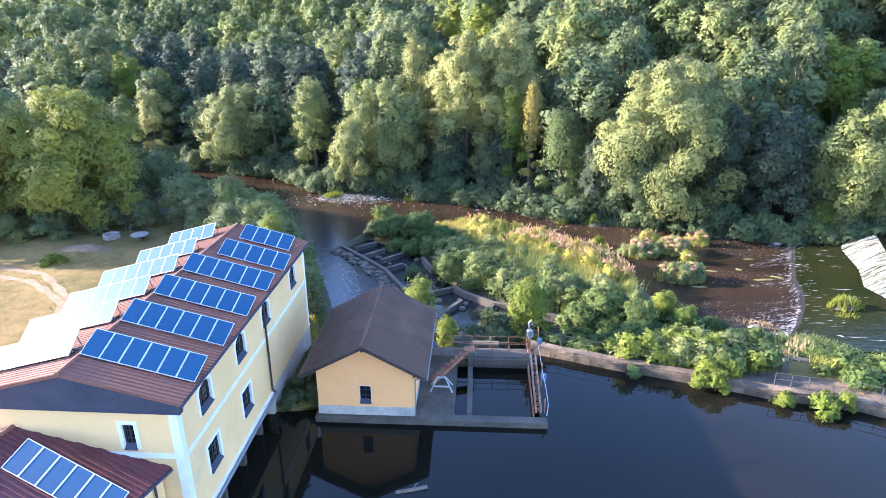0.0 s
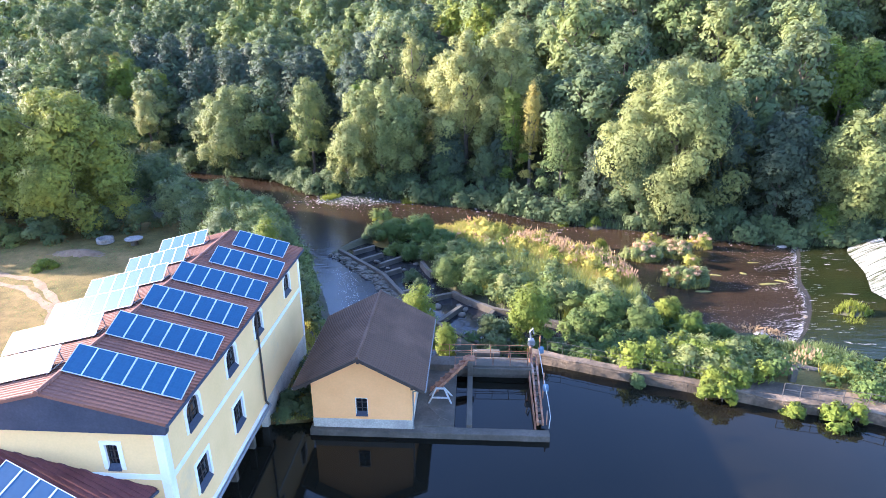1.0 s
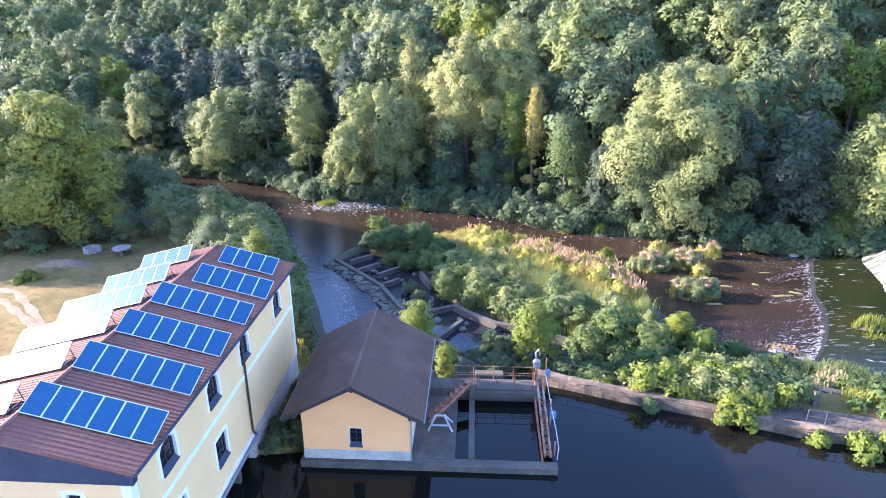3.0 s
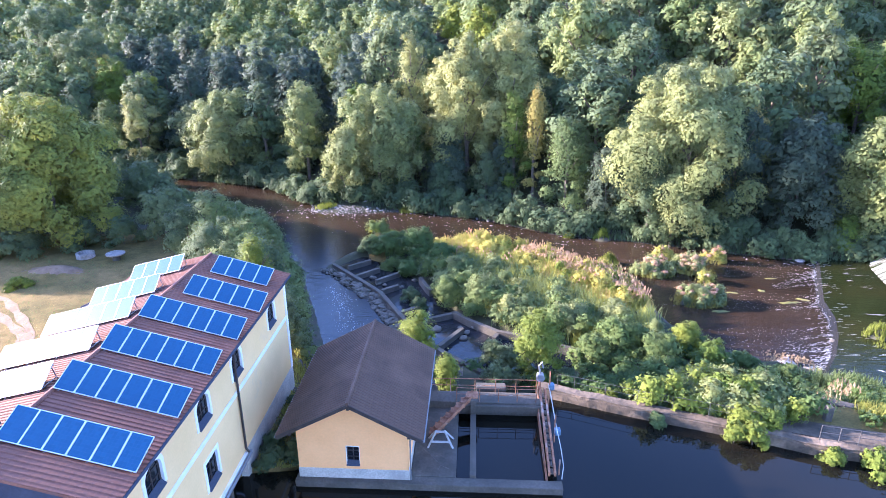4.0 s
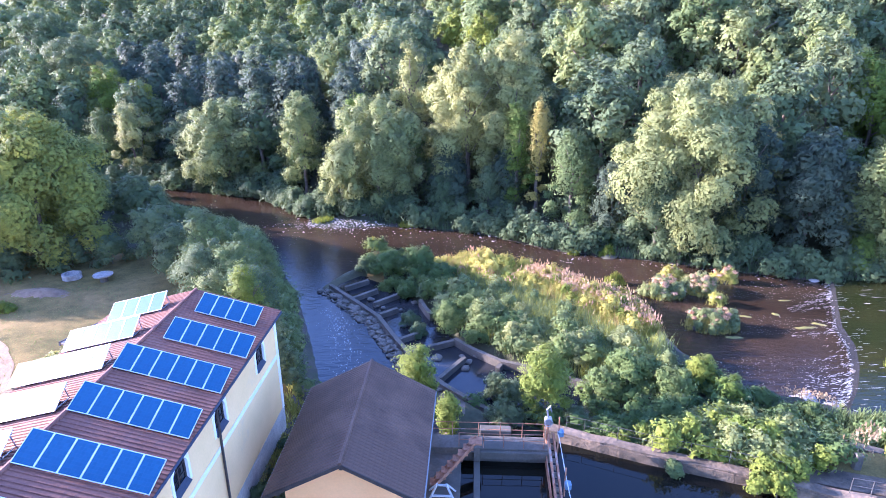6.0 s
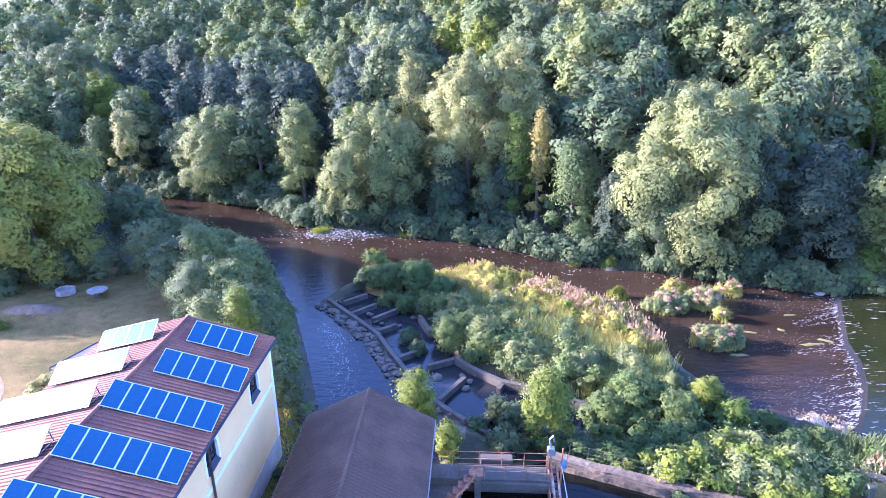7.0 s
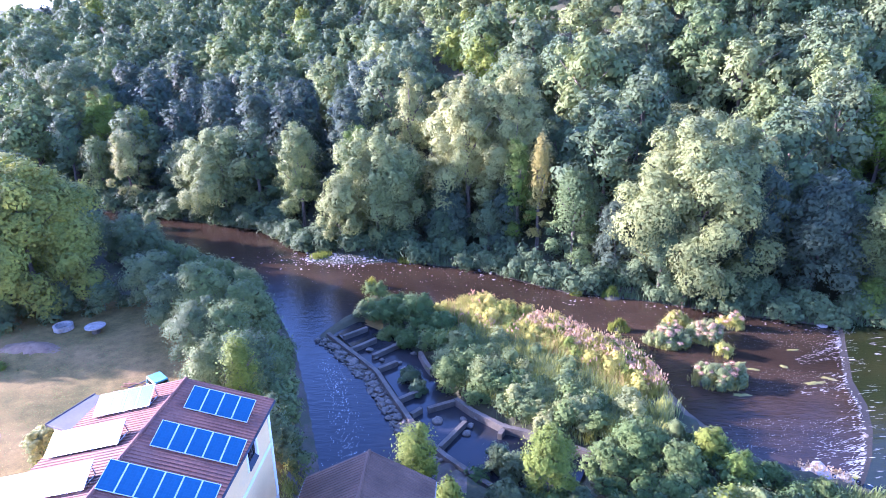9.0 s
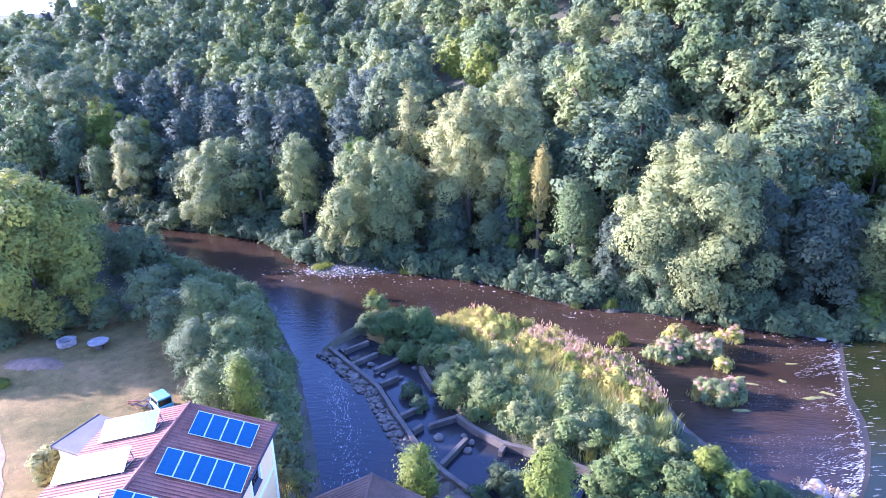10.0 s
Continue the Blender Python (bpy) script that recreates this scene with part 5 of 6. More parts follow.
rail_line("wall_railing", [(21.6, 34.9, 0.76), (23.6, 34.45, 0.76), (26.5, 33.9, 0.76), (30.1, 32.1, 0.76)], 1.0, 1.3, dark_steel_m, "dark steel railing on the headrace wall", 0.022)
thing("wall_outlet", ribbon_wall(bmesh.new(), [(24.2, 40.0), (26.7, 38.9), (30.3, 37.0), (36, 34)], 0.6, -2.6, 0.3), concrete_m, "pale worn concrete outlet wall", "wall", kind="structure")
thing("marker_post", add_box(bmesh.new(), 23.3, 23.75, 37.3, 37.7, -0.6, 1.35, bevel=0.05), concrete_m, "pale concrete post beside the wall", "post")
thing("walk_slab", ribbon_wall(bmesh.new(), [(19.5, 37.2), (23.0, 36.2), (27.0, 35.3), (32, 33)], 1.6, -2.6, 0.35), wall_m, "grey concrete walk behind the headrace wall", "walk", kind="structure")

# fish pass
FISH = [(-15.4, 67.6), (-13.2, 65.1), (-10.9, 62.5), (-8.8, 60.0), (-7.2, 56.9), (-5.5, 53.8), (-3.9, 50.8), (-1.7, 48.2), (1.0, 45.7), (3.4, 43.8), (6.2, 41.2)]
thing("wall_fish_pass", ribbon_wall(bmesh.new(), FISH, 0.42, -2.8, -1.55), concrete_m, "low curved concrete wall of the fish pass", "wall", kind="structure")
thing("wall_fish_pass_inner", ribbon_wall(bmesh.new(), [(-5.0, 63.7), (-4.2, 61.6), (-3.6, 60.4)], 0.4, -2.8, -1.4), concrete_m, "low concrete side wall of the fish pass", "wall", kind="structure")
thing("wall_fish_pass_bank", ribbon_wall(bmesh.new(), [(-1.1, 55.7), (0.4, 54.0), (3.0, 51.9), (4.6, 51.4), (9.6, 48.9)], 0.4, -2.8, -1.45), concrete_m, "low concrete bank wall of the fish pass", "wall", kind="structure")
for a, b in (((-13.6, 67.1), (-11.4, 69.2)), ((-12.4, 64.2), (-10.0, 66.7)), ((-9.8, 63.2), (-7.5, 65.6)), ((-8.8, 60.7), (-7.2, 62.1)), ((-6.2, 55.7), (-4.5, 57.1)), ((-4.9, 53.5), (-4.1, 54.4)), ((-3.5, 54.4), (-1.1, 55.7)), ((-2.2, 49.3), (-0.2, 52.7)), ((2.6, 51.0), (3.2, 52.4))):
    thing("baffle_wall", ribbon_wall(bmesh.new(), [a, b], 0.38, -2.8, -1.62), concrete_m, "short weathered concrete baffle across the fish pass", "baffle", "baffles of the fish pass")


# stones
def stone_mesh(seed, mat, flat=0.6):
    bm = bmesh.new()
    bmesh.ops.create_icosphere(bm, subdivisions=2, radius=1)
    for v in bm.verts:
        v.co *= 1 + 0.55 * (noise.noise(v.co * 0.9 + Vector((seed * 7.3, 0, 0)))) + 0.15 * noise.noise(v.co * 2.3 + Vector((0, seed * 3.1, 0)))
        v.co.z *= flat
    return mesh_of("stone", bm, mat, True)


STONES = [stone_mesh(k, stone_m) for k in range(6)]
PALE = [stone_mesh(k + 10, pale_stone_m) for k in range(6)]
rng = random.Random(11)


def put_stone(x, y, z, s, label, group):
    ob = new("stone", (PALE if label[0] in "bp" else STONES)[rng.randrange(6)])
    ob.matrix_basis = pose(x, y, z, rng.uniform(-15, 15), rng.uniform(-15, 15), rng.uniform(0, 360)) @ Matrix.Diagonal((s, s * rng.uniform(0.7, 1.2), s * rng.uniform(0.7, 1.1), 1))
    return tagged(ob, label, "stone", group)


for k in range(130):
    f = rng.random() ** 0.8
    n = f * 6.2
    i = min(int(n), 5)
    (ax, ay), (bx, by) = FISH[i], FISH[i + 1]
    x, y = ax + (bx - ax) * (n - i), ay + (by - ay) * (n - i)
    d = rng.uniform(0.45, 1.5)
    put_stone(x - 0.82 * d, y - 0.55 * d, -2.2 + 0.28 * (1.6 - d), rng.uniform(0.12, 0.38), "grey rounded stone heaped against the fish pass wall", "riprap of the fish pass")
for x, y, s in ((26.3, 47.8, 1.0), (24.6, 47.6, 0.7), (28.0, 47.4, 0.6), (29.4, 46.6, 0.45), (39.5, 72.3, 0.5), (40.8, 71.6, 0.35)):
    put_stone(x, y, -2.1, s, "pale smooth boulder at the water's edge", "boulders")
for x, y in ((-9.5, 63.3), (-10.4, 64.9), (-7.9, 65.9), (-8.8, 62.9), (-7.0, 62.4), (-6.4, 61.0), (-2.6, 53.2), (-0.4, 53.4), (0.2, 52.5), (0.8, 53.6), (-0.1, 51.5), (-5.7, 64.4)):
    put_stone(x, y, -2.05, rng.uniform(0.28, 0.5), "grey stone lying in the fish pass", "stones in the fish pass")
for k in range(110):
    x, y = rng.gauss(-21, 4.6), rng.gauss(90.4, 1.5)
    if k > 75:
        x, y = rng.uniform(-18, 4), 0
        y = float(np.interp(x, FAR_X, FAR_Y)) - rng.uniform(0.5, 9) * rng.random()
    put_stone(x, y, max(float(ground_height(x, y)), -2.28) + 0.02, rng.uniform(0.08, 0.25), "bleached stone on the gravel bar", "stones of the gravel bar")

# weir
CREST, SILL = [(52, 74), (49.5, 69.5), (46.8, 63), (45.4, 58), (46, 53.5), (49, 49), (55, 44)], [(42.0, 73.6), (40.4, 69.7), (37.9, 64.5), (36.0, 60.5), (35.0, 56.6), (33.3, 53.0), (31.2, 49.6), (29.0, 46.8), (27.0, 44.6)]


def strip(name, a, b, za, zb, mat, label, cuts=14, bulge=0.0):
    """A sheet of water between two lines."""
    bm = bmesh.new()
    rows = []
    for k in range(41):
        f = k / 40
        pick = lambda L: (np.interp(f * (len(L) - 1), range(len(L)), [p[0] for p in L]), np.interp(f * (len(L) - 1), range(len(L)), [p[1] for p in L]))
        p, q = pick(a), pick(b)
        rows.append([bm.verts.new((p[0] + (q[0] - p[0]) * g, p[1] + (q[1] - p[1]) * g, za + (zb - za) * g + bulge * math.sin(math.pi * g) + 0.006 * math.sin(k * 2.1 + g * 9))) for g in (j / cuts for j in range(cuts + 1))])
    for r, s in zip(rows, rows[1:]):
        for j in range(cuts):
            bm.faces.new((r[j], r[j + 1], s[j + 1], s[j]))
    bmesh.ops.recalc_face_normals(bm, faces=bm.faces)
    if sum(f.normal.z for f in bm.faces) < 0:
        bmesh.ops.reverse_faces(bm, faces=bm.faces)
    return thing(name, bm, mat, label, "water", kind="structure", smooth=True)


TOE = [(x - 3.5 - 0.6 * math.sin(k * 2.3), y - 0.2) for k, (x, y) in enumerate(CREST)]
strip("water_upstream", [(x + 90, y) for x, y in CREST], CREST, 0.05, 0.03, pond_m, "calm river backed up above the weir")
strip("water_spillway", CREST, TOE, 0.03, -1.6, spill_m, "white water sliding down the weir face", bulge=0.15)
strip("water_apron", TOE, SILL, -1.6, -1.85, apron_m, "shallow green water over the algae-covered weir apron")
strip("water_sill", SILL, [(x - 0.7, y - 0.05) for x, y in SILL], -1.85, -2.2, channel_m, "shallow water sliding over the apron sill")


def flecks(name, spots, label):
    """Flat white flecks (x, y, z, length, width, direction) on running water, foam and painted glints, as one mass."""
    V, F = [], []
    for x, y, z, l, w, a in spots:
        c, s = math.cos(a), math.sin(a)
        k = len(V)
        for u, v, up in ((-0.5, 0, 0), (-0.25, 0.5, 0.012), (0.2, 0.42, 0.014), (0.5, 0.0, 0), (0.22, -0.5, 0.012), (-0.2, -0.4, 0.014)):
            V.append((x + u * l * c - v * w * s, y + u * l * s + v * w * c, z + up))
        F += [(k, k + 5, k + 4, k + 3, k + 2, k + 1)]
    me = bpy.data.meshes.new(name)
    me.from_pydata(V, [], F)
    me.materials.append(foam_m)
    return tagged(new(name, me), label, "foam", kind="stuff")


def along(line, f):
    f *= len(line) - 1
    i = min(int(f), len(line) - 2)
    return line[i][0] + (line[i + 1][0] - line[i][0]) * (f - i), line[i][1] + (line[i + 1][1] - line[i][1]) * (f - i)


spots = []
for k in range(2600):
    x, y = along(SILL, rng.random())
    strong = 0.16 + 0.84 * abs(math.sin(y * 0.9 + 0.8 * math.sin(y * 2.7)) * math.cos(y * 0.37)) ** 1.3
    if rng.random() > strong:
        continue
    d = rng.expovariate(2.2) - 0.15
    l = rng.uniform(0.1, 0.5) + 0.4 * strong * rng.random()
    spots.append((x - d - l / 2, y - 0.2 * d + rng.uniform(-0.3, 0.3), -2.15 + 0.16 * max(0, 0.5 - d), l, rng.uniform(0.015, 0.05), rng.gauss(3.4, 0.28)))
# tongues of foam that the current draws out below the sill
for k in range(18):
    x, y = along(SILL, rng.random())
    reach, bend = rng.uniform(1.0, 6.0), rng.uniform(-0.05, 0.03)
    for j in range(int(9 * reach)):
        d = reach * rng.random() ** 1.3
        spots.append((x - 0.6 - d, y - 0.28 * d + bend * d * d + rng.gauss(0, 0.07 + 0.05 * d), -2.188, rng.uniform(0.1, 0.5), rng.uniform(0.012, 0.035), rng.gauss(3.42, 0.15)))
for k in range(150):
    x, y = along(SILL, rng.random() * 0.8)
    d = rng.uniform(0.0, 4.0)
    spots.append((x + d, y + rng.uniform(-0.3, 0.3), -1.84 + 0.026 * d, rng.uniform(0.3, 1.2), rng.uniform(0.012, 0.04), rng.gauss(3.2, 0.1)))
flecks("foam", spots, "white foam breaking over the weir sill")
spots = []
for k in range(3600):
    x, y = rng.uniform(22, 39), rng.uniform(49, 71)
    if math.sin(y * 0.75 + 0.3 * math.sin(x * 0.4)) < -0.1 or x > along(SILL, (73 - y) / 28)[0] - 0.8:
        continue
    spots.append((x, y, -2.188, rng.uniform(0.03, 0.13), rng.uniform(0.01, 0.026), rng.gauss(3.3, 0.4)))
flecks("foam", spots, "small foam flecks drifting on the shallow river")
# flecks of riffle foam that also paint in the glints of light
spots = []
for k in range(620):
    x = rng.uniform(-32, 24)
    y = float(np.interp(x, FAR_X, FAR_Y)) - rng.uniform(1.0, 13)
    spots.append((x, y, -2.188, rng.uniform(0.05, 0.2), rng.uniform(0.01, 0.035), rng.gauss(2.9, 0.3)))
flecks("foam", spots, "foam flecks and painted glints on the riffles of the brown river")
spots = []
for k in range(420):
    f = rng.random()
    x, y = along([(-9.3, 47), (-10.4, 53), (-12.2, 58), (-14.2, 62)], f)
    spots.append((x + rng.gauss(0, 0.7), y + rng.gauss(0, 0.8), -2.19, rng.uniform(0.06, 0.25), rng.uniform(0.02, 0.06), rng.gauss(1.9, 0.5)))
flecks("foam", spots, "foam flecks drifting down the tailrace")
for k in range(30):
    f = k / 29 * 8
    i = min(int(f), 7)
    x, y = SILL[i][0] + (SILL[i + 1][0] - SILL[i][0]) * (f - i), SILL[i][1] + (SILL[i + 1][1] - SILL[i][1]) * (f - i)
    put_stone(x + rng.uniform(-0.2, 0.3), y + rng.uniform(-0.4, 0.4), -2.08, rng.uniform(0.12, 0.24), "wet stone in the weir sill", "stones of the weir sill")


def gravel(name, spots, mats, label):
    """Many small stones (x, y, z, size) as one mass."""
    V, F, n = [], [], 0
    iv, it = ICO[1]
    r = np.random.default_rng(len(spots))
    for x, y, z, s in spots:
        V.append(iv * (1 + r.normal(scale=0.16, size=(len(iv), 1))) * np.array([s, s * r.uniform(0.6, 1.1), s * 0.55]) + np.array([x, y, z]))
        F.append(it + n)
        n += len(iv)
    me = bpy.data.meshes.new(name)
    me.from_pydata(np.concatenate(V).tolist(), [], np.concatenate(F).tolist())
    me.materials.append(mats)
    return tagged(new(name, me), label, "gravel", kind="stuff")


rng = random.Random(15)
spots = []
for k in range(420):
    x, y = rng.gauss(-20.5, 4.2), rng.gauss(90.4, 1.2)
    spots.append((x, y, max(float(ground_height(x, y)), -2.26) + 0.02, rng.uniform(0.05, 0.16)))
for k in range(260):
    x = rng.uniform(-20, 36)
    y = float(np.interp(x, FAR_X, FAR_Y)) - rng.uniform(0.2, 7.5) * rng.random()
    spots.append((x, y, -2.22, rng.uniform(0.05, 0.14)))
gravel("gravel", spots, pale_stone_m, "small bleached stones in the shallow river")
spots = []
for k in range(420):
    n = rng.random() * 7
    i = min(int(n), 6)
    (ax, ay), (bx, by) = FISH[i], FISH[i + 1]
    d = rng.uniform(0.3, 1.6)
    spots.append((ax + (bx - ax) * (n - i) - 0.82 * d, ay + (by - ay) * (n - i) - 0.55 * d, -2.2 + 0.25 * (1.6 - d), rng.uniform(0.07, 0.2)))
gravel("gravel", spots, stone_m, "small grey stones between the riprap of the fish pass")


# ---- island, banks and yard ----
def blades(name, mat, spots, label, h0, h1, width, seed, category="grass", heads=False):
    """Bent blades or stems at (x, y) spots, as one mass; heads: a small flower head on each."""
    rng = np.random.default_rng(seed)
    S = np.array(spots, float)
    n = len(S)
    z = np.maximum(ground_height(S[:, 0], S[:, 1]), -2.3)
    h = rng.uniform(h0, h1, n)
    a = rng.uniform(0, math.tau, n)
    lean = rng.uniform(0.1, 0.45, n) * h
    d = np.stack([np.cos(a), np.sin(a), 0 * a], 1)
    p = np.stack([-np.sin(a), np.cos(a), 0 * a], 1) * (width * rng.uniform(0.6, 1.4, n))[:, None]
    base = np.stack([S[:, 0], S[:, 1], z - 0.05], 1)
    mid = base + np.stack([0 * h, 0 * h, h * 0.62], 1) + d * (lean * 0.35)[:, None]
    top = base + np.stack([0 * h, 0 * h, h], 1) + d * lean[:, None]
    if heads:
        q = p * 2.2
        up = np.array([0, 0, 1.0]) * (h * 0.22)[:, None]
        V = np.stack([top - q, top + q, top + up, top + d * 0.09 + up * 0.4], 1).reshape(-1, 3)
        i = np.arange(n)[:, None] * 4
        F = np.concatenate([i + [0, 1, 2], i + [0, 3, 2]])
    else:
        V = np.stack([base - p, base + p, mid + p * 0.8, mid - p * 0.8, top], 1).reshape(-1, 3)
        i = np.arange(n)[:, None] * 5
        F = np.concatenate([i + [0, 1, 2], i + [0, 2, 3], i + [3, 2, 4]])
    me = bpy.data.meshes.new(name)
    me.from_pydata(V.tolist(), [], F.tolist())
    me.materials.append(mat)
    return tagged(new(name, me), label, category, kind="stuff")


def inside(poly, n, seed, clump=0.0):
    """n random points in a polygon, gathered into tufts."""
    rng = np.random.default_rng(seed)
    P = np.array(poly)
    out = []
    while sum(map(len, out)) < n:
        q = rng.uniform(P.min(0), P.max(0), (n, 2))
        q = q[signed(poly, q[:, 0], q[:, 1]) < 0]
        if clump:
            q = np.repeat(q[: max(1, len(q) // 14)], 14, 0)
            q = q + rng.normal(scale=clump, size=q.shape)
        out.append(q)
    return np.concatenate(out)[:n]


def oval(cx, cy, rx, ry):
    return [(cx + rx * math.cos(math.tau * k / 14), cy + ry * math.sin(math.tau * k / 14)) for k in range(14)]


NORTH = [(-4.0, 70.5), (-2.5, 73.2), (1.0, 75.0), (4.5, 73.0), (8.0, 70.2), (12.2, 66.2), (16.2, 63.0), (17.2, 59.5), (17.8, 56.0), (14, 55.0), (10.5, 59.0), (6.0, 64.0), (1.0, 67.5)]
MIDDLE = [(-3, 66), (1, 67), (6, 63.5), (10.5, 58.5), (14.5, 54.5), (17.5, 54.0), (15, 50.0), (9.5, 50), (4, 53), (0.5, 56.5), (-2.5, 61)]
ISLETS = [oval(21.2, 67.9, 2.3, 1.8), oval(25.4, 68.9, 1.9, 1.8), oval(29.2, 71.6, 1.5, 0.7), oval(23.2, 71.6, 1.6, 0.7), oval(26.0, 65.6, 0.6, 0.9), oval(23.6, 60.4, 2.7, 1.6)]
blades("tall_grass", grass_m, inside(NORTH, 20000, 1, 0.12), "tall sunlit yellow-green grass on the island", 0.6, 1.5, 0.035, 41)
blades("dry_grass", straw_m, inside(NORTH, 8000, 2, 0.12), "straw-coloured dry grass on the island", 0.6, 1.4, 0.03, 42)
PINK_RIM = [(6.0, 70.8), (10.0, 68.2), (13.0, 65.4), (16.4, 62.6), (17.4, 58.0), (15.4, 57.4), (13.2, 60.2), (10.0, 63.6), (6.4, 67.2)]
blades("flowers", pink_m, inside(PINK_RIM, 900, 3, 0.45), "rosy pink flower spikes above the island grass", 0.8, 1.8, 0.03, 43, "flowers", True)
blades("flowers", pink_m, inside(NORTH, 300, 31, 0.3), "scattered pinkish flower heads above the island grass", 1.0, 1.6, 0.035, 48, "flowers", True)
blades("reeds", leaf_reed_m, inside(MIDDLE, 18000, 4, 0.3), "dense pale green reeds in the middle of the island", 0.5, 1.8, 0.022, 44, "reeds")
blades("tall_grass", grass_m, inside(MIDDLE, 8000, 5, 0.12), "pale grass among the island reeds", 0.8, 1.7, 0.035, 45)
for k, poly in enumerate(ISLETS):
    blades("islet_grass", grass_m, inside(poly, (1500, 1300, 500, 500, 250, 1700)[k], 60 + k, 0.15), "yellow-green grass on a small river islet", 0.3, 1.0, 0.028, 46 + k)
for k, (x, y, r) in enumerate(((-12.8, 81.3, 0.7), (17.4, 79.3, 0.9), (16.6, 70.6, 1.2), (-22, 91.5, 1.6), (-9, 90.5, 1.5), (37.0, 53.0, 1.7), (36.2, 51.2, 1.0), (13.3, 79.8, 0.6))):
    blades("grass_tuft", leaf_bright_m, inside(oval(x, y, r, r * 0.6), 700, 80 + k, 0.12), "yellowish grass tuft standing in the river", 0.3, 0.9, 0.03, 90 + k)
bank = [(x, np.interp(x, FAR_X, FAR_Y) + dy) for x, dy in zip(np.random.default_rng(3).uniform(-50, 60, 14000), np.random.default_rng(4).uniform(-0.9, 2.0, 14000))]
blades("bank_grass", leaf_dark_m, bank, "dark overhanging grass along the far bank", 0.5, 1.3, 0.05, 101)
YARD = [(-75, 33), (-75, 66), (-50, 64), (-34, 62), (-22, 50), (-20, 43), (-32, 33)]
blades("meadow_grass", dry_m, inside(YARD, 26000, 7, 0.35), "short dry meadow grass", 0.03, 0.11, 0.014, 102)
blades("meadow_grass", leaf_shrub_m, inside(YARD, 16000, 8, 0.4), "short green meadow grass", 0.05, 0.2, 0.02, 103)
STRIP = [(-11.9, 31.4), (-9.2, 31.2), (-9.2, 39.0), (-10.8, 40.5), (-12.3, 46.5), (-13.5, 46), (-12.2, 40.3), (-11.9, 40)]
blades("bank_grass", grass_m, inside(STRIP, 5000, 9, 0.2), "rough grass between the mill and the turbine house", 0.1, 0.4, 0.03, 104)

SHRUBS = [
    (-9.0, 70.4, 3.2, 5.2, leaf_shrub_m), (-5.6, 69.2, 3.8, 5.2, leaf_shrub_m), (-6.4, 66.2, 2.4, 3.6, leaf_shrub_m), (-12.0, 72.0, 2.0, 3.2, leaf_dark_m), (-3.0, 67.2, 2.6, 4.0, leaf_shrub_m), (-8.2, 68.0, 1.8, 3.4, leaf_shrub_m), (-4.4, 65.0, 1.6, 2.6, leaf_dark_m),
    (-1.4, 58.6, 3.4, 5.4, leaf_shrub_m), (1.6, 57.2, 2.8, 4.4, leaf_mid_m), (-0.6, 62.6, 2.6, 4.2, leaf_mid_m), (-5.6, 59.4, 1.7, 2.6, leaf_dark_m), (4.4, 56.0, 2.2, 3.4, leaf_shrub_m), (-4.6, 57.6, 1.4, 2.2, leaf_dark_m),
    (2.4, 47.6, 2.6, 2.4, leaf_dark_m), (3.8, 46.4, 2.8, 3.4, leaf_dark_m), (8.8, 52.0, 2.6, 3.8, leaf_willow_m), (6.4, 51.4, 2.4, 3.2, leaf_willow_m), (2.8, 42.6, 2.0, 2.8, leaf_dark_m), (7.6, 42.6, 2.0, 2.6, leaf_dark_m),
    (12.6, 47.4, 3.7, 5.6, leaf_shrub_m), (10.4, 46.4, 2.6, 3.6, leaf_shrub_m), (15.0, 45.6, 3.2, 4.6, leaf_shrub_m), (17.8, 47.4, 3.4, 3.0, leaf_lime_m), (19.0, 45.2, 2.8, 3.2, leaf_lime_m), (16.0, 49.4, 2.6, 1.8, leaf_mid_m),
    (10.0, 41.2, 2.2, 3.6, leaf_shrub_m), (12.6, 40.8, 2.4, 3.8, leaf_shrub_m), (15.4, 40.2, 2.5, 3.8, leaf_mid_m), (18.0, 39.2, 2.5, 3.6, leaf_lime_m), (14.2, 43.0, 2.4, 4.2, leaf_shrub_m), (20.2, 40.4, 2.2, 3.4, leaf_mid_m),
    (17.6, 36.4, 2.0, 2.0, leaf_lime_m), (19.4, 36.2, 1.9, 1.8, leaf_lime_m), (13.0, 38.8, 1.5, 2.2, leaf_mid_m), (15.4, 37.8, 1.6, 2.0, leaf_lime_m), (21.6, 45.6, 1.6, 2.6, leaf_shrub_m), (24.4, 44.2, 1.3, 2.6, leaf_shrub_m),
]
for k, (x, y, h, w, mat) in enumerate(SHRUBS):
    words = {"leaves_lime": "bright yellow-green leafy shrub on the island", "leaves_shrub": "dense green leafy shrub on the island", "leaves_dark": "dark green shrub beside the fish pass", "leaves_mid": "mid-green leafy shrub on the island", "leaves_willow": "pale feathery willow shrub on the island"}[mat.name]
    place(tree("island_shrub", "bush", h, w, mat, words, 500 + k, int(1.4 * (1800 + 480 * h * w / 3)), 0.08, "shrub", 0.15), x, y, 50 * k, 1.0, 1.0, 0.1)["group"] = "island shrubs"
rng = random.Random(77)


def cover(poly, n, seed, r0, r1, h0, h1):
    return [(x, y, rng.uniform(r0, r1), rng.uniform(h0, h1)) for x, y in inside(poly, n, seed)]


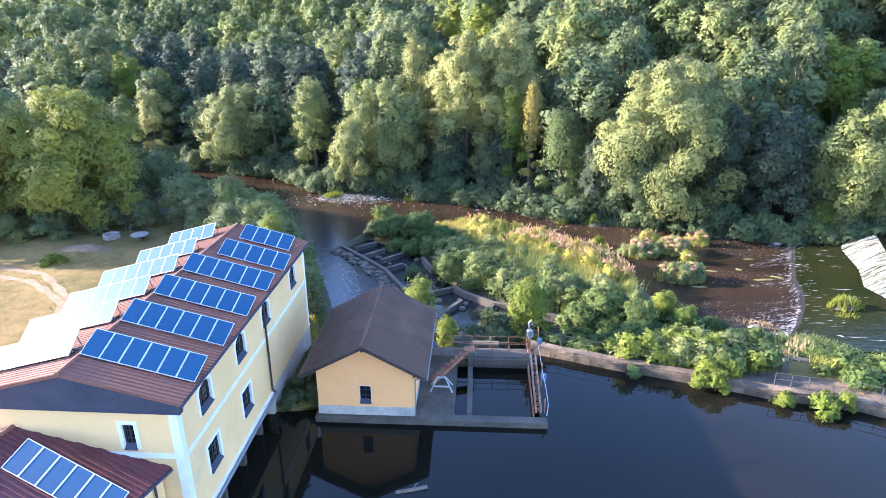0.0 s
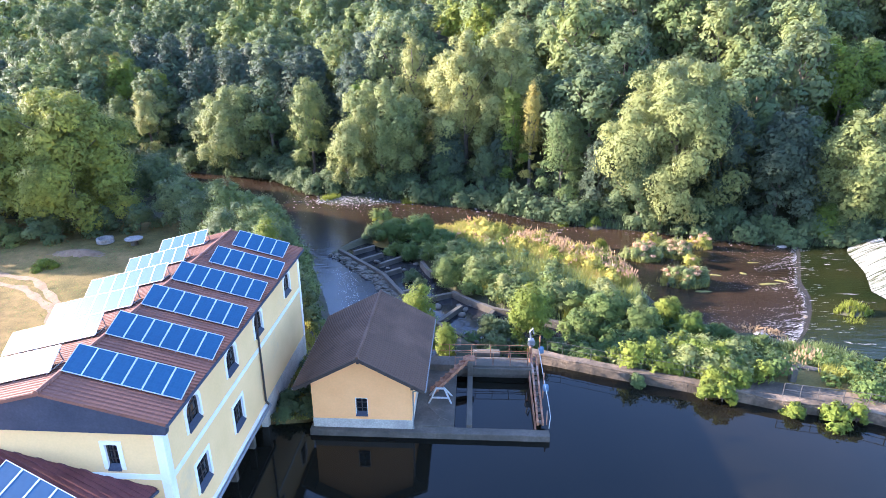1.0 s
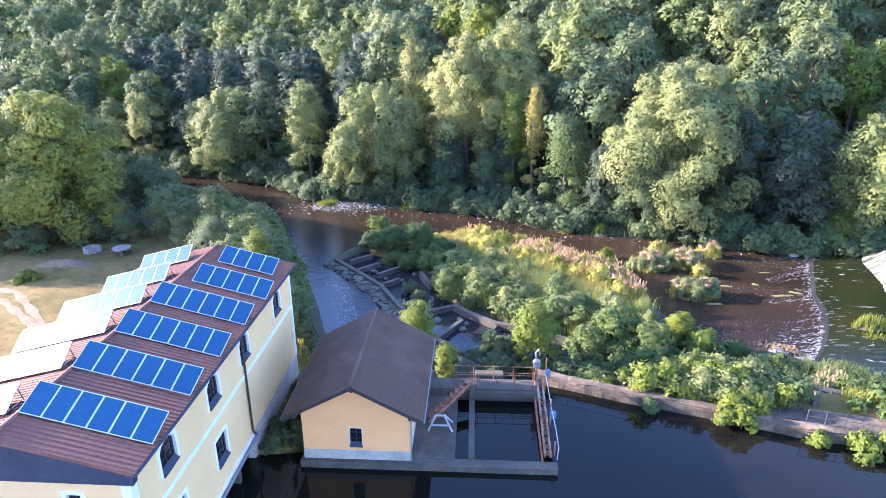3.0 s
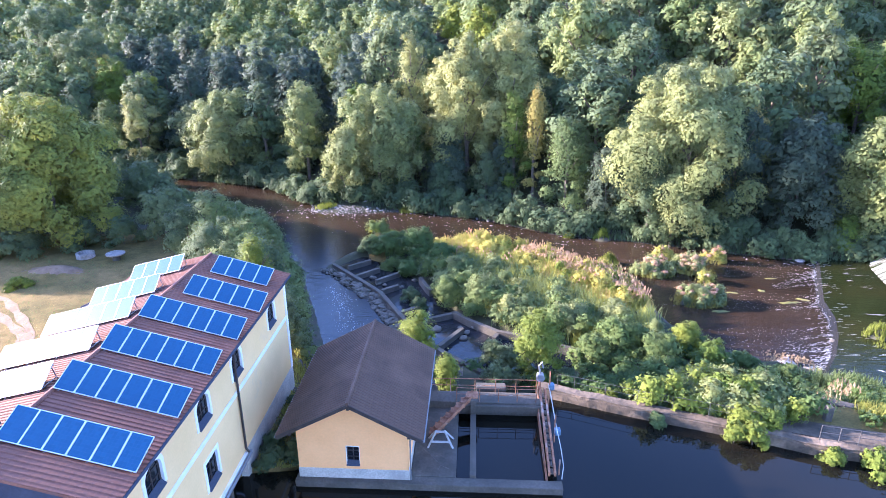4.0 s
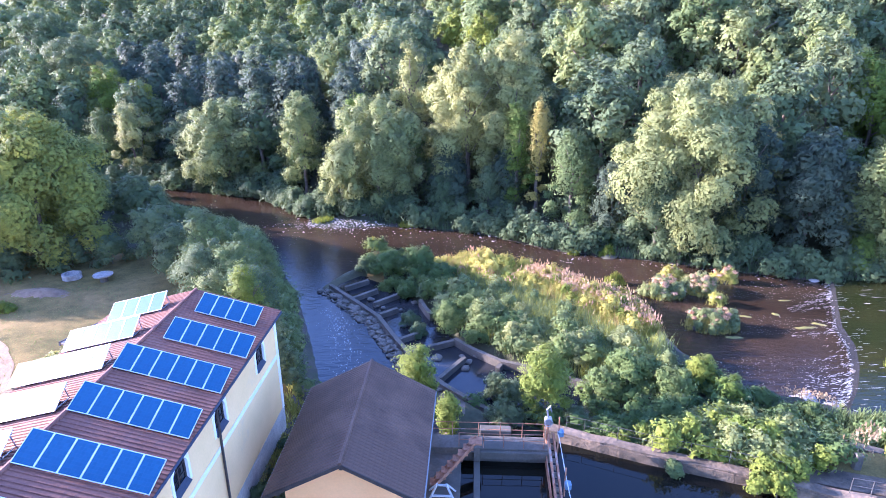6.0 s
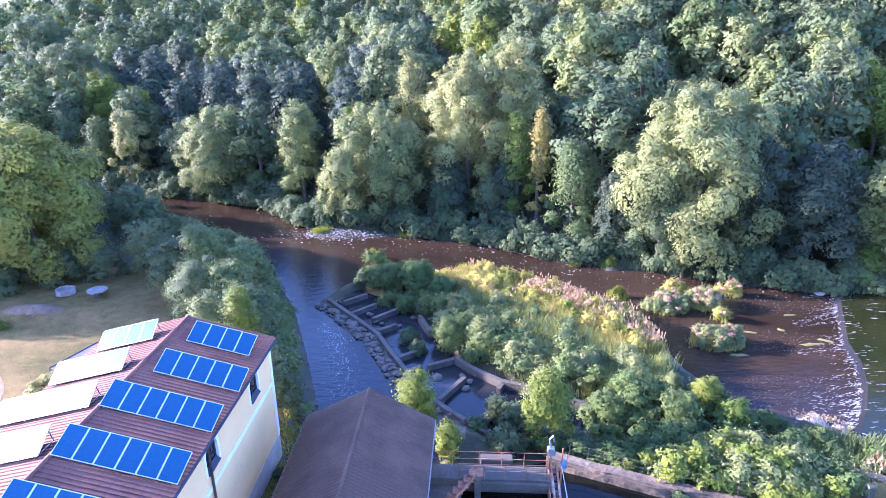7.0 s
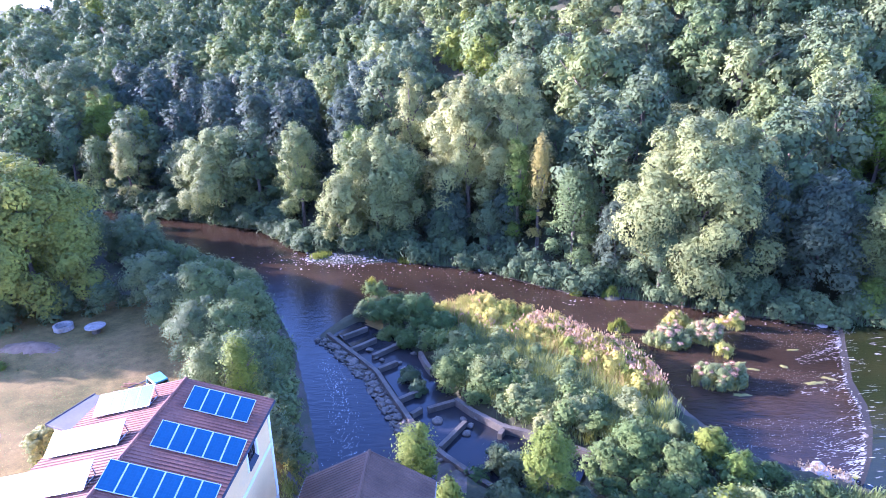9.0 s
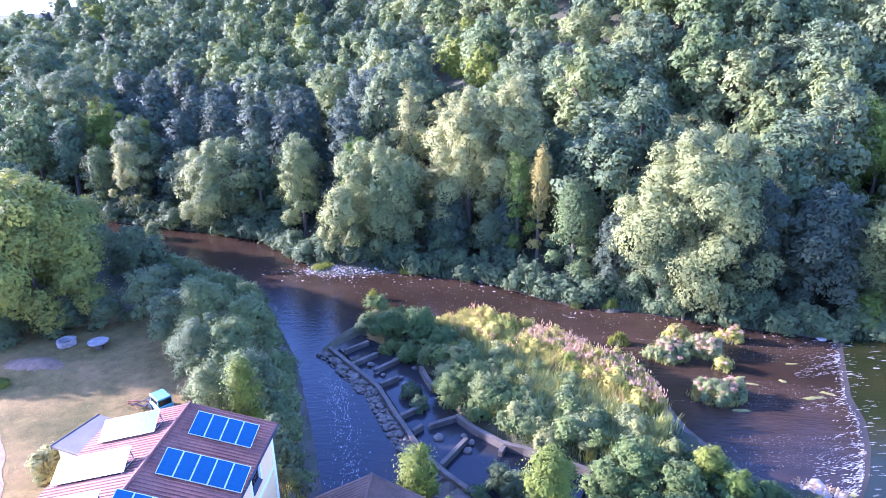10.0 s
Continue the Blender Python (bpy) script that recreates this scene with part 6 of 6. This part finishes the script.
undergrowth("island_brush", cover(MIDDLE, 34, 120, 0.6, 1.2, 0.9, 1.9), leaf_mid_m, 12000, 0.11, 121, "mixed green brush in the middle of the island")
undergrowth("island_brush", cover(MIDDLE, 20, 122, 0.6, 1.2, 1.2, 2.4), leaf_willow_m, 8000, 0.10, 123, "pale feathery brush in the middle of the island")
undergrowth("island_herbs", cover(NORTH, 60, 124, 0.4, 1.0, 0.9, 2.1), leaf_herb_m, 16000, 0.09, 125, "sunlit yellow-green herbs on the island")
undergrowth("island_herbs", cover(NORTH, 22, 146, 0.4, 0.9, 0.9, 1.9), leaf_lime_m, 6000, 0.09, 147, "bright green herbs among the island grass")
SOUTH = [(-2, 47.5), (1.5, 45.5), (4.5, 43.2), (8, 40.6), (18.5, 37.4), (21.5, 38.5), (22, 44), (18, 49.5), (10, 49.5), (9.0, 45), (4.5, 44.5)]
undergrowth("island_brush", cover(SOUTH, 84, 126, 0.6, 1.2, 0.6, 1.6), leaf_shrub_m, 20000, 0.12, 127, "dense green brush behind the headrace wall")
HEDGE = [(9.5, 39.6), (14, 37.9), (18.5, 36.6), (21.5, 36.6), (22, 41), (18, 43), (12, 42)]
undergrowth("hedge_brush", cover(HEDGE, 34, 140, 0.5, 1.0, 1.0, 2.4), leaf_lime_m, 9000, 0.13, 141, "sunlit yellow-green bushes behind the headrace wall")
undergrowth("hedge_brush", cover(HEDGE, 46, 142, 0.5, 1.1, 1.0, 2.3), leaf_mid_m, 11000, 0.12, 143, "green bushes behind the headrace wall")
CORNER = [(-11.7, 31.3), (-9.3, 31.0), (-9.2, 38.6), (-11.7, 39.5)]
undergrowth("bank_herbs", cover(CORNER, 26, 144, 0.4, 0.8, 0.4, 1.1), leaf_dark_m, 6000, 0.09, 145, "dark herbs on the bank between the mill and the turbine house")
BASIN_EDGE = [(-12.0, 71.5), (-8.0, 69.5), (-4.0, 63.5), (-0.5, 56.8), (3.6, 53), (10, 50), (12, 53), (2, 58), (-2, 66), (-6, 73), (-12, 74)]
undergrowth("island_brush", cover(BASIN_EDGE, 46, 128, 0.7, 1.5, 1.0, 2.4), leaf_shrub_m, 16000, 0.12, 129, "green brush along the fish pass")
EAST = [(20, 37.8), (23, 37.2), (31, 34), (35, 39), (27, 43.5), (22.5, 46), (21, 42)]
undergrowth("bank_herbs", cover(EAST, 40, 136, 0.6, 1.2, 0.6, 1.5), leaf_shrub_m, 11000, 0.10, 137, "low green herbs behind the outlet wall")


def flower_clouds(poly, n, seed, z0, z1, label):
    """Small loose clouds of flower heads over a bed of herbs, as one mass."""
    r = random.Random(seed)
    lobes = [(x, y, max(float(ground_height(x, y)), -2.2) + r.uniform(z0, z1), r.uniform(0.2, 0.42), r.uniform(0.12, 0.26)) for x, y in inside(poly, n, seed)]
    tagged(new("flowers", crown_mesh("flowers", pink_m, lobes, n * 34, 0.055, seed, 12, 0.09, False)), label, "flowers", kind="stuff")


for k, poly in enumerate(ISLETS):
    undergrowth("islet_herbs", cover(poly, (30, 26, 10, 11, 6, 32)[k], 130 + k, 0.3, 0.65, 0.7, 1.7), leaf_herb_m if k in (2, 3, 4) else leaf_willow_m, (3600, 3200, 1300, 1300, 700, 4200)[k], 0.065, 150 + k, "yellow-green herbs on a small river islet")
    flower_clouds(poly, (26, 30, 9, 6, 3, 16)[k], 160 + k, 0.8, 1.5, "pale rosy flowers on a small river islet")
flower_clouds(PINK_RIM, 130, 170, 0.8, 1.6, "rosy flower clouds along the island's rim")


def weed_mat(x, y, l, w, turn, seed):
    """A low mat of water weed with a ragged outline."""
    bm = bmesh.new()
    top = bm.verts.new((0, 0, 0.05))
    rim = [bm.verts.new((l * f * math.cos(t), w * f * math.sin(t), -0.03)) for t, f in ((math.tau * k / 22, 0.75 + 0.5 * noise.noise(Vector((k * 0.7, seed, 0)))) for k in range(22))]
    inner = [bm.verts.new((v.co.x * 0.7, v.co.y * 0.7, 0.045)) for v in rim]
    for k in range(22):
        bm.faces.new((rim[k], rim[(k + 1) % 22], inner[(k + 1) % 22], inner[k]))
        bm.faces.new((inner[k], inner[(k + 1) % 22], top))
    ob = thing("weed_mat", bm, weed_m, "yellow-green mat of water weed in the shallow river", "weed", "weed mats", smooth=True)
    ob.matrix_basis = pose(x, y, -2.19, 0, 0, turn)


weed_m = rough_surface("water_weed", (0.10, 0.105, 0.018), (0.22, 0.20, 0.045), 2.5, 14, 0.8, 0.6, 0.03, stain=(0.07, 0.06, 0.03))
for k, (x, y, l, w, turn) in enumerate(((27.1, 63.9, 1.0, 0.4, 20), (27.9, 62.8, 0.9, 0.25, -12), (31.2, 63.4, 0.6, 0.35, -30), (25.0, 58.3, 1.1, 0.35, 4), (32.7, 60.6, 1.5, 0.35, 12), (34.4, 61.4, 0.9, 0.4, -25), (29.5, 47.6, 1.2, 0.5, -20), (33.6, 66.8, 0.9, 0.22, 8))):
    weed_mat(x, y, l, w, turn, k * 3.1)
log = empty("driftwood", (17.4, 81.6, -2.2), "bare grey driftwood stranded in the river", "log")
part("limb", tube(bmesh.new(), [(0.6, -0.5, 0.0), (0, 0, 0.35), (-0.9, 0.7, 1.0), (-1.7, 1.2, 1.6)], 0.09, 6, 0.03), wood_m, log)
part("limb", tube(bmesh.new(), [(0, 0, 0.3), (0.35, 0.3, 0.8), (0.4, 0.5, 1.2)], 0.05, 5, 0.015), wood_m, log)
# plants growing out of the headrace wall
for k, (x, y, z, h, w) in enumerate(((17.9, 35.2, -0.1, 1.9, 2.2), (16.9, 35.4, 0.1, 1.4, 1.6), (12.6, 36.9, -0.1, 1.0, 1.3), (22.0, 33.8, -0.1, 1.1, 1.5), (24.3, 33.4, -0.2, 1.5, 2.3), (25.6, 33.3, 0.1, 1.4, 1.3))):
    ob = tree("wall_plant", "bush", h, w, leaf_lime_m if k != 2 else leaf_mid_m, "leafy green plant growing from the headrace wall", 700 + k, 1500, 0.10, "plant")
    ob.matrix_basis = pose(x, y, z, 0, 0, 60 * k)
blades("flowers", pink_m, inside(oval(25.6, 46.4, 2.2, 1.0), 350, 91, 0.2), "rosy flower heads by the boulders", 0.4, 0.8, 0.028, 110, "flowers", True)
blades("flowers", pink_m, inside(oval(25.2, 39.8, 1.0, 0.7), 120, 92, 0.2), "rosy flower heads beside the concrete post", 0.9, 1.6, 0.035, 111, "flowers", True)
blades("reeds", grass_m, inside(oval(28.5, 38.3, 2.6, 0.9), 1500, 93, 0.2), "green reeds along the outlet wall", 0.4, 1.1, 0.04, 112, "reeds")
blades("reeds", leaf_mid_m, inside(oval(26.5, 42.5, 5.0, 2.0), 3500, 94, 0.2), "green reeds behind the outlet wall", 0.4, 1.0, 0.04, 113, "reeds")

blades("dry_grass", straw_m, inside([(-48, 50.5), (-42, 49.5), (-35.5, 45), (-33, 40), (-31, 40.5), (-34.5, 46.5), (-41.5, 51.5), (-48, 53)], 500, 95), "sparse dry grass on the trodden track", 0.03, 0.1, 0.03, 114)
tr = bmesh.new()
for off in (0.0, 2.3):
    line = [(-60, 54.5 + off * 0.9), (-50, 53.0 + off * 0.9), (-43, 51.0 + off * 0.8), (-37, 46.6 + off * 0.4), (-33.5 + off * 0.5, 41.0), (-31 + off * 0.6, 34.0)]
    rows = []
    P = [Vector((x, y, 0)) for x, y in line]
    for i in range(41):
        g = i / 40 * (len(P) - 1)
        j = min(int(g), len(P) - 2)
        p, d = P[j].lerp(P[j + 1], g - j), (P[j + 1] - P[j]).normalized()
        n = Vector((-d.y, d.x, 0)) * (0.36 + 0.12 * math.sin(i * 1.7 + off))
        rows.append([tr.verts.new((*(p + n * s).xy, float(ground_height((p + n * s).x, (p + n * s).y)) + 0.02)) for s in (-1, 0, 1)])
    for a, b in zip(rows, rows[1:]):
        for k in range(2):
            tr.faces.new((a[k], a[k + 1], b[k + 1], b[k]))
bmesh.ops.recalc_face_normals(tr, faces=tr.faces)
thing("track", tr, rough_surface("trodden_earth", (0.185, 0.122, 0.066), (0.26, 0.175, 0.10), 0.8, 6, 0.95, 0.4, 0.03), "two worn earth ruts across the meadow", "track", kind="structure")
place(tree("shrub", "bush", 2.6, 3.2, leaf_willow_m, "pale flowering shrub in the meadow beside the mill", 760, 2600, 0.11, "shrub"), -31.0, 45.2, 0, 1.0)
place(tree("shrub", "bush", 1.3, 2.6, leaf_lime_m, "low yellow-green bush in the meadow", 761, 1500, 0.10, "shrub"), -44.0, 56.0, 0, 1.0)

# yard things
mound = bmesh.new()
bmesh.ops.create_grid(mound, x_segments=22, y_segments=12, size=1)
for q in mound.verts:
    x, y = q.co.x * 3.4 - 43.0, q.co.y * 1.7 + 59.8
    r = math.hypot(q.co.x, q.co.y) + 0.25 * noise.noise(Vector((q.co.x * 2, q.co.y * 2, 1)))
    q.co = (x, y, float(ground_height(x, y)) + 0.16 * max(-0.6, 1 - r * 1.15) + 0.05 * noise.noise(Vector((x * 2, y * 2, 4))))
thing("earth_mound", mound, rough_surface("bare_earth", (0.15, 0.095, 0.055), (0.25, 0.165, 0.10), 1.2, 7, 0.95, 0.6, 0.05), "low mound of bare brown earth in the meadow", "earth", kind="structure", smooth=True)
ring = empty("concrete_ring", (-42.4, 64.1, 0.15), "pale concrete well ring lying in the meadow", "ring")
bm = bmesh.new()
prof = [(0.72, 0.0), (0.95, 0.0), (0.95, 0.55), (0.72, 0.55)]
rings = [[bm.verts.new((r * math.cos(a), r * math.sin(a), z)) for r, z in prof] for a in (math.tau * k / 24 for k in range(24))]
for k in range(24):
    a, b = rings[k], rings[(k + 1) % 24]
    for j in range(4):
        bm.faces.new((a[j], b[j], b[(j + 1) % 4], a[(j + 1) % 4]))
bmesh.ops.recalc_face_normals(bm, faces=bm.faces)
part("shell", bm, pale_stone_m, ring)
table = empty("stone_table", (-38.6, 63.6, 0.15), "round pale stone table on a drum foot", "table")
part("foot", tube(bmesh.new(), [(0, 0, -0.1), (0, 0, 0.6)], 0.42, 14, 0.36), concrete_m, table)
bm = bmesh.new()
bmesh.ops.create_cone(bm, cap_ends=True, segments=20, radius1=0.95, radius2=1.0, depth=0.14)
bmesh.ops.translate(bm, vec=(0, 0, 0.67), verts=bm.verts)
part("top", bm, pale_stone_m, table)
teal_m = rough_surface("teal_paint", (0.10, 0.26, 0.26), (0.16, 0.34, 0.33), 1.5, 12, 0.45, 0.1, 0.004)
cab = empty("tractor_cab", (-26.6, 53.2, 0.1), "turquoise vehicle cab parked behind the mill", "vehicle", turn=-40)
cab.scale = (0.88, 0.88, 0.88)
bm = add_box(bmesh.new(), -1.1, 1.1, -0.75, 0.75, 0.35, 1.0, bevel=0.1)
part("body", bm, teal_m, cab)
bm = add_box(bmesh.new(), -0.95, 0.95, -0.7, 0.7, 1.55, 1.75, bevel=0.08)
part("roof", bm, teal_m, cab)
for x in (-0.9, 0.9):
    for y in (-0.66, 0.66):
        part("pillar", beam(bmesh.new(), (x, y, 0.95), (x * 0.95, y * 0.95, 1.6), 0.09, 0.09), teal_m, cab)
part("windscreen", box(-0.85, 0.85, -0.66, -0.64, 1.0, 1.56), glass_m, cab)
part("windscreen", box(-0.85, 0.85, 0.64, 0.66, 1.0, 1.56), glass_m, cab)
part("side_window", box(-0.93, -0.91, -0.6, 0.6, 1.0, 1.56), glass_m, cab)
part("side_window", box(0.91, 0.93, -0.6, 0.6, 1.0, 1.56), glass_m, cab)
for x in (-0.75, 0.75):
    for y in (-0.75, 0.75):
        wheel = new("wheel")
        wheel.parent = cab
        wheel.matrix_local = pose(x, y, 0.32)
        part("tyre", tube(bmesh.new(), [(0, -0.11, 0), (0, 0.11, 0)], 0.36, 16), dark_sheet_m, wheel)
        part("rim", tube(bmesh.new(), [(0, -0.12, 0), (0, 0.12, 0)], 0.2, 12), grey_steel_m, wheel)
junk = empty("scrap_heap", (-28.8, 53.4, 0.15), "dark heap of scrap metal beside the cab", "scrap")
for k in range(9):
    a = k * 2.4
    part("bar", beam(bmesh.new(), (math.cos(a) * 0.9, math.sin(a) * 0.5, 0.05 + 0.06 * k), (-math.cos(a * 1.3) * 0.9, -math.sin(a) * 0.6, 0.35 + 0.05 * k), 0.1, 0.06), dark_sheet_m if k % 2 else rust_m, junk)

# roof tiles nearest to the viewer, one by one
for parent, me, m in TILES:
    ob = new("roof_tile", me)
    ob.parent = parent
    ob.matrix_local = m
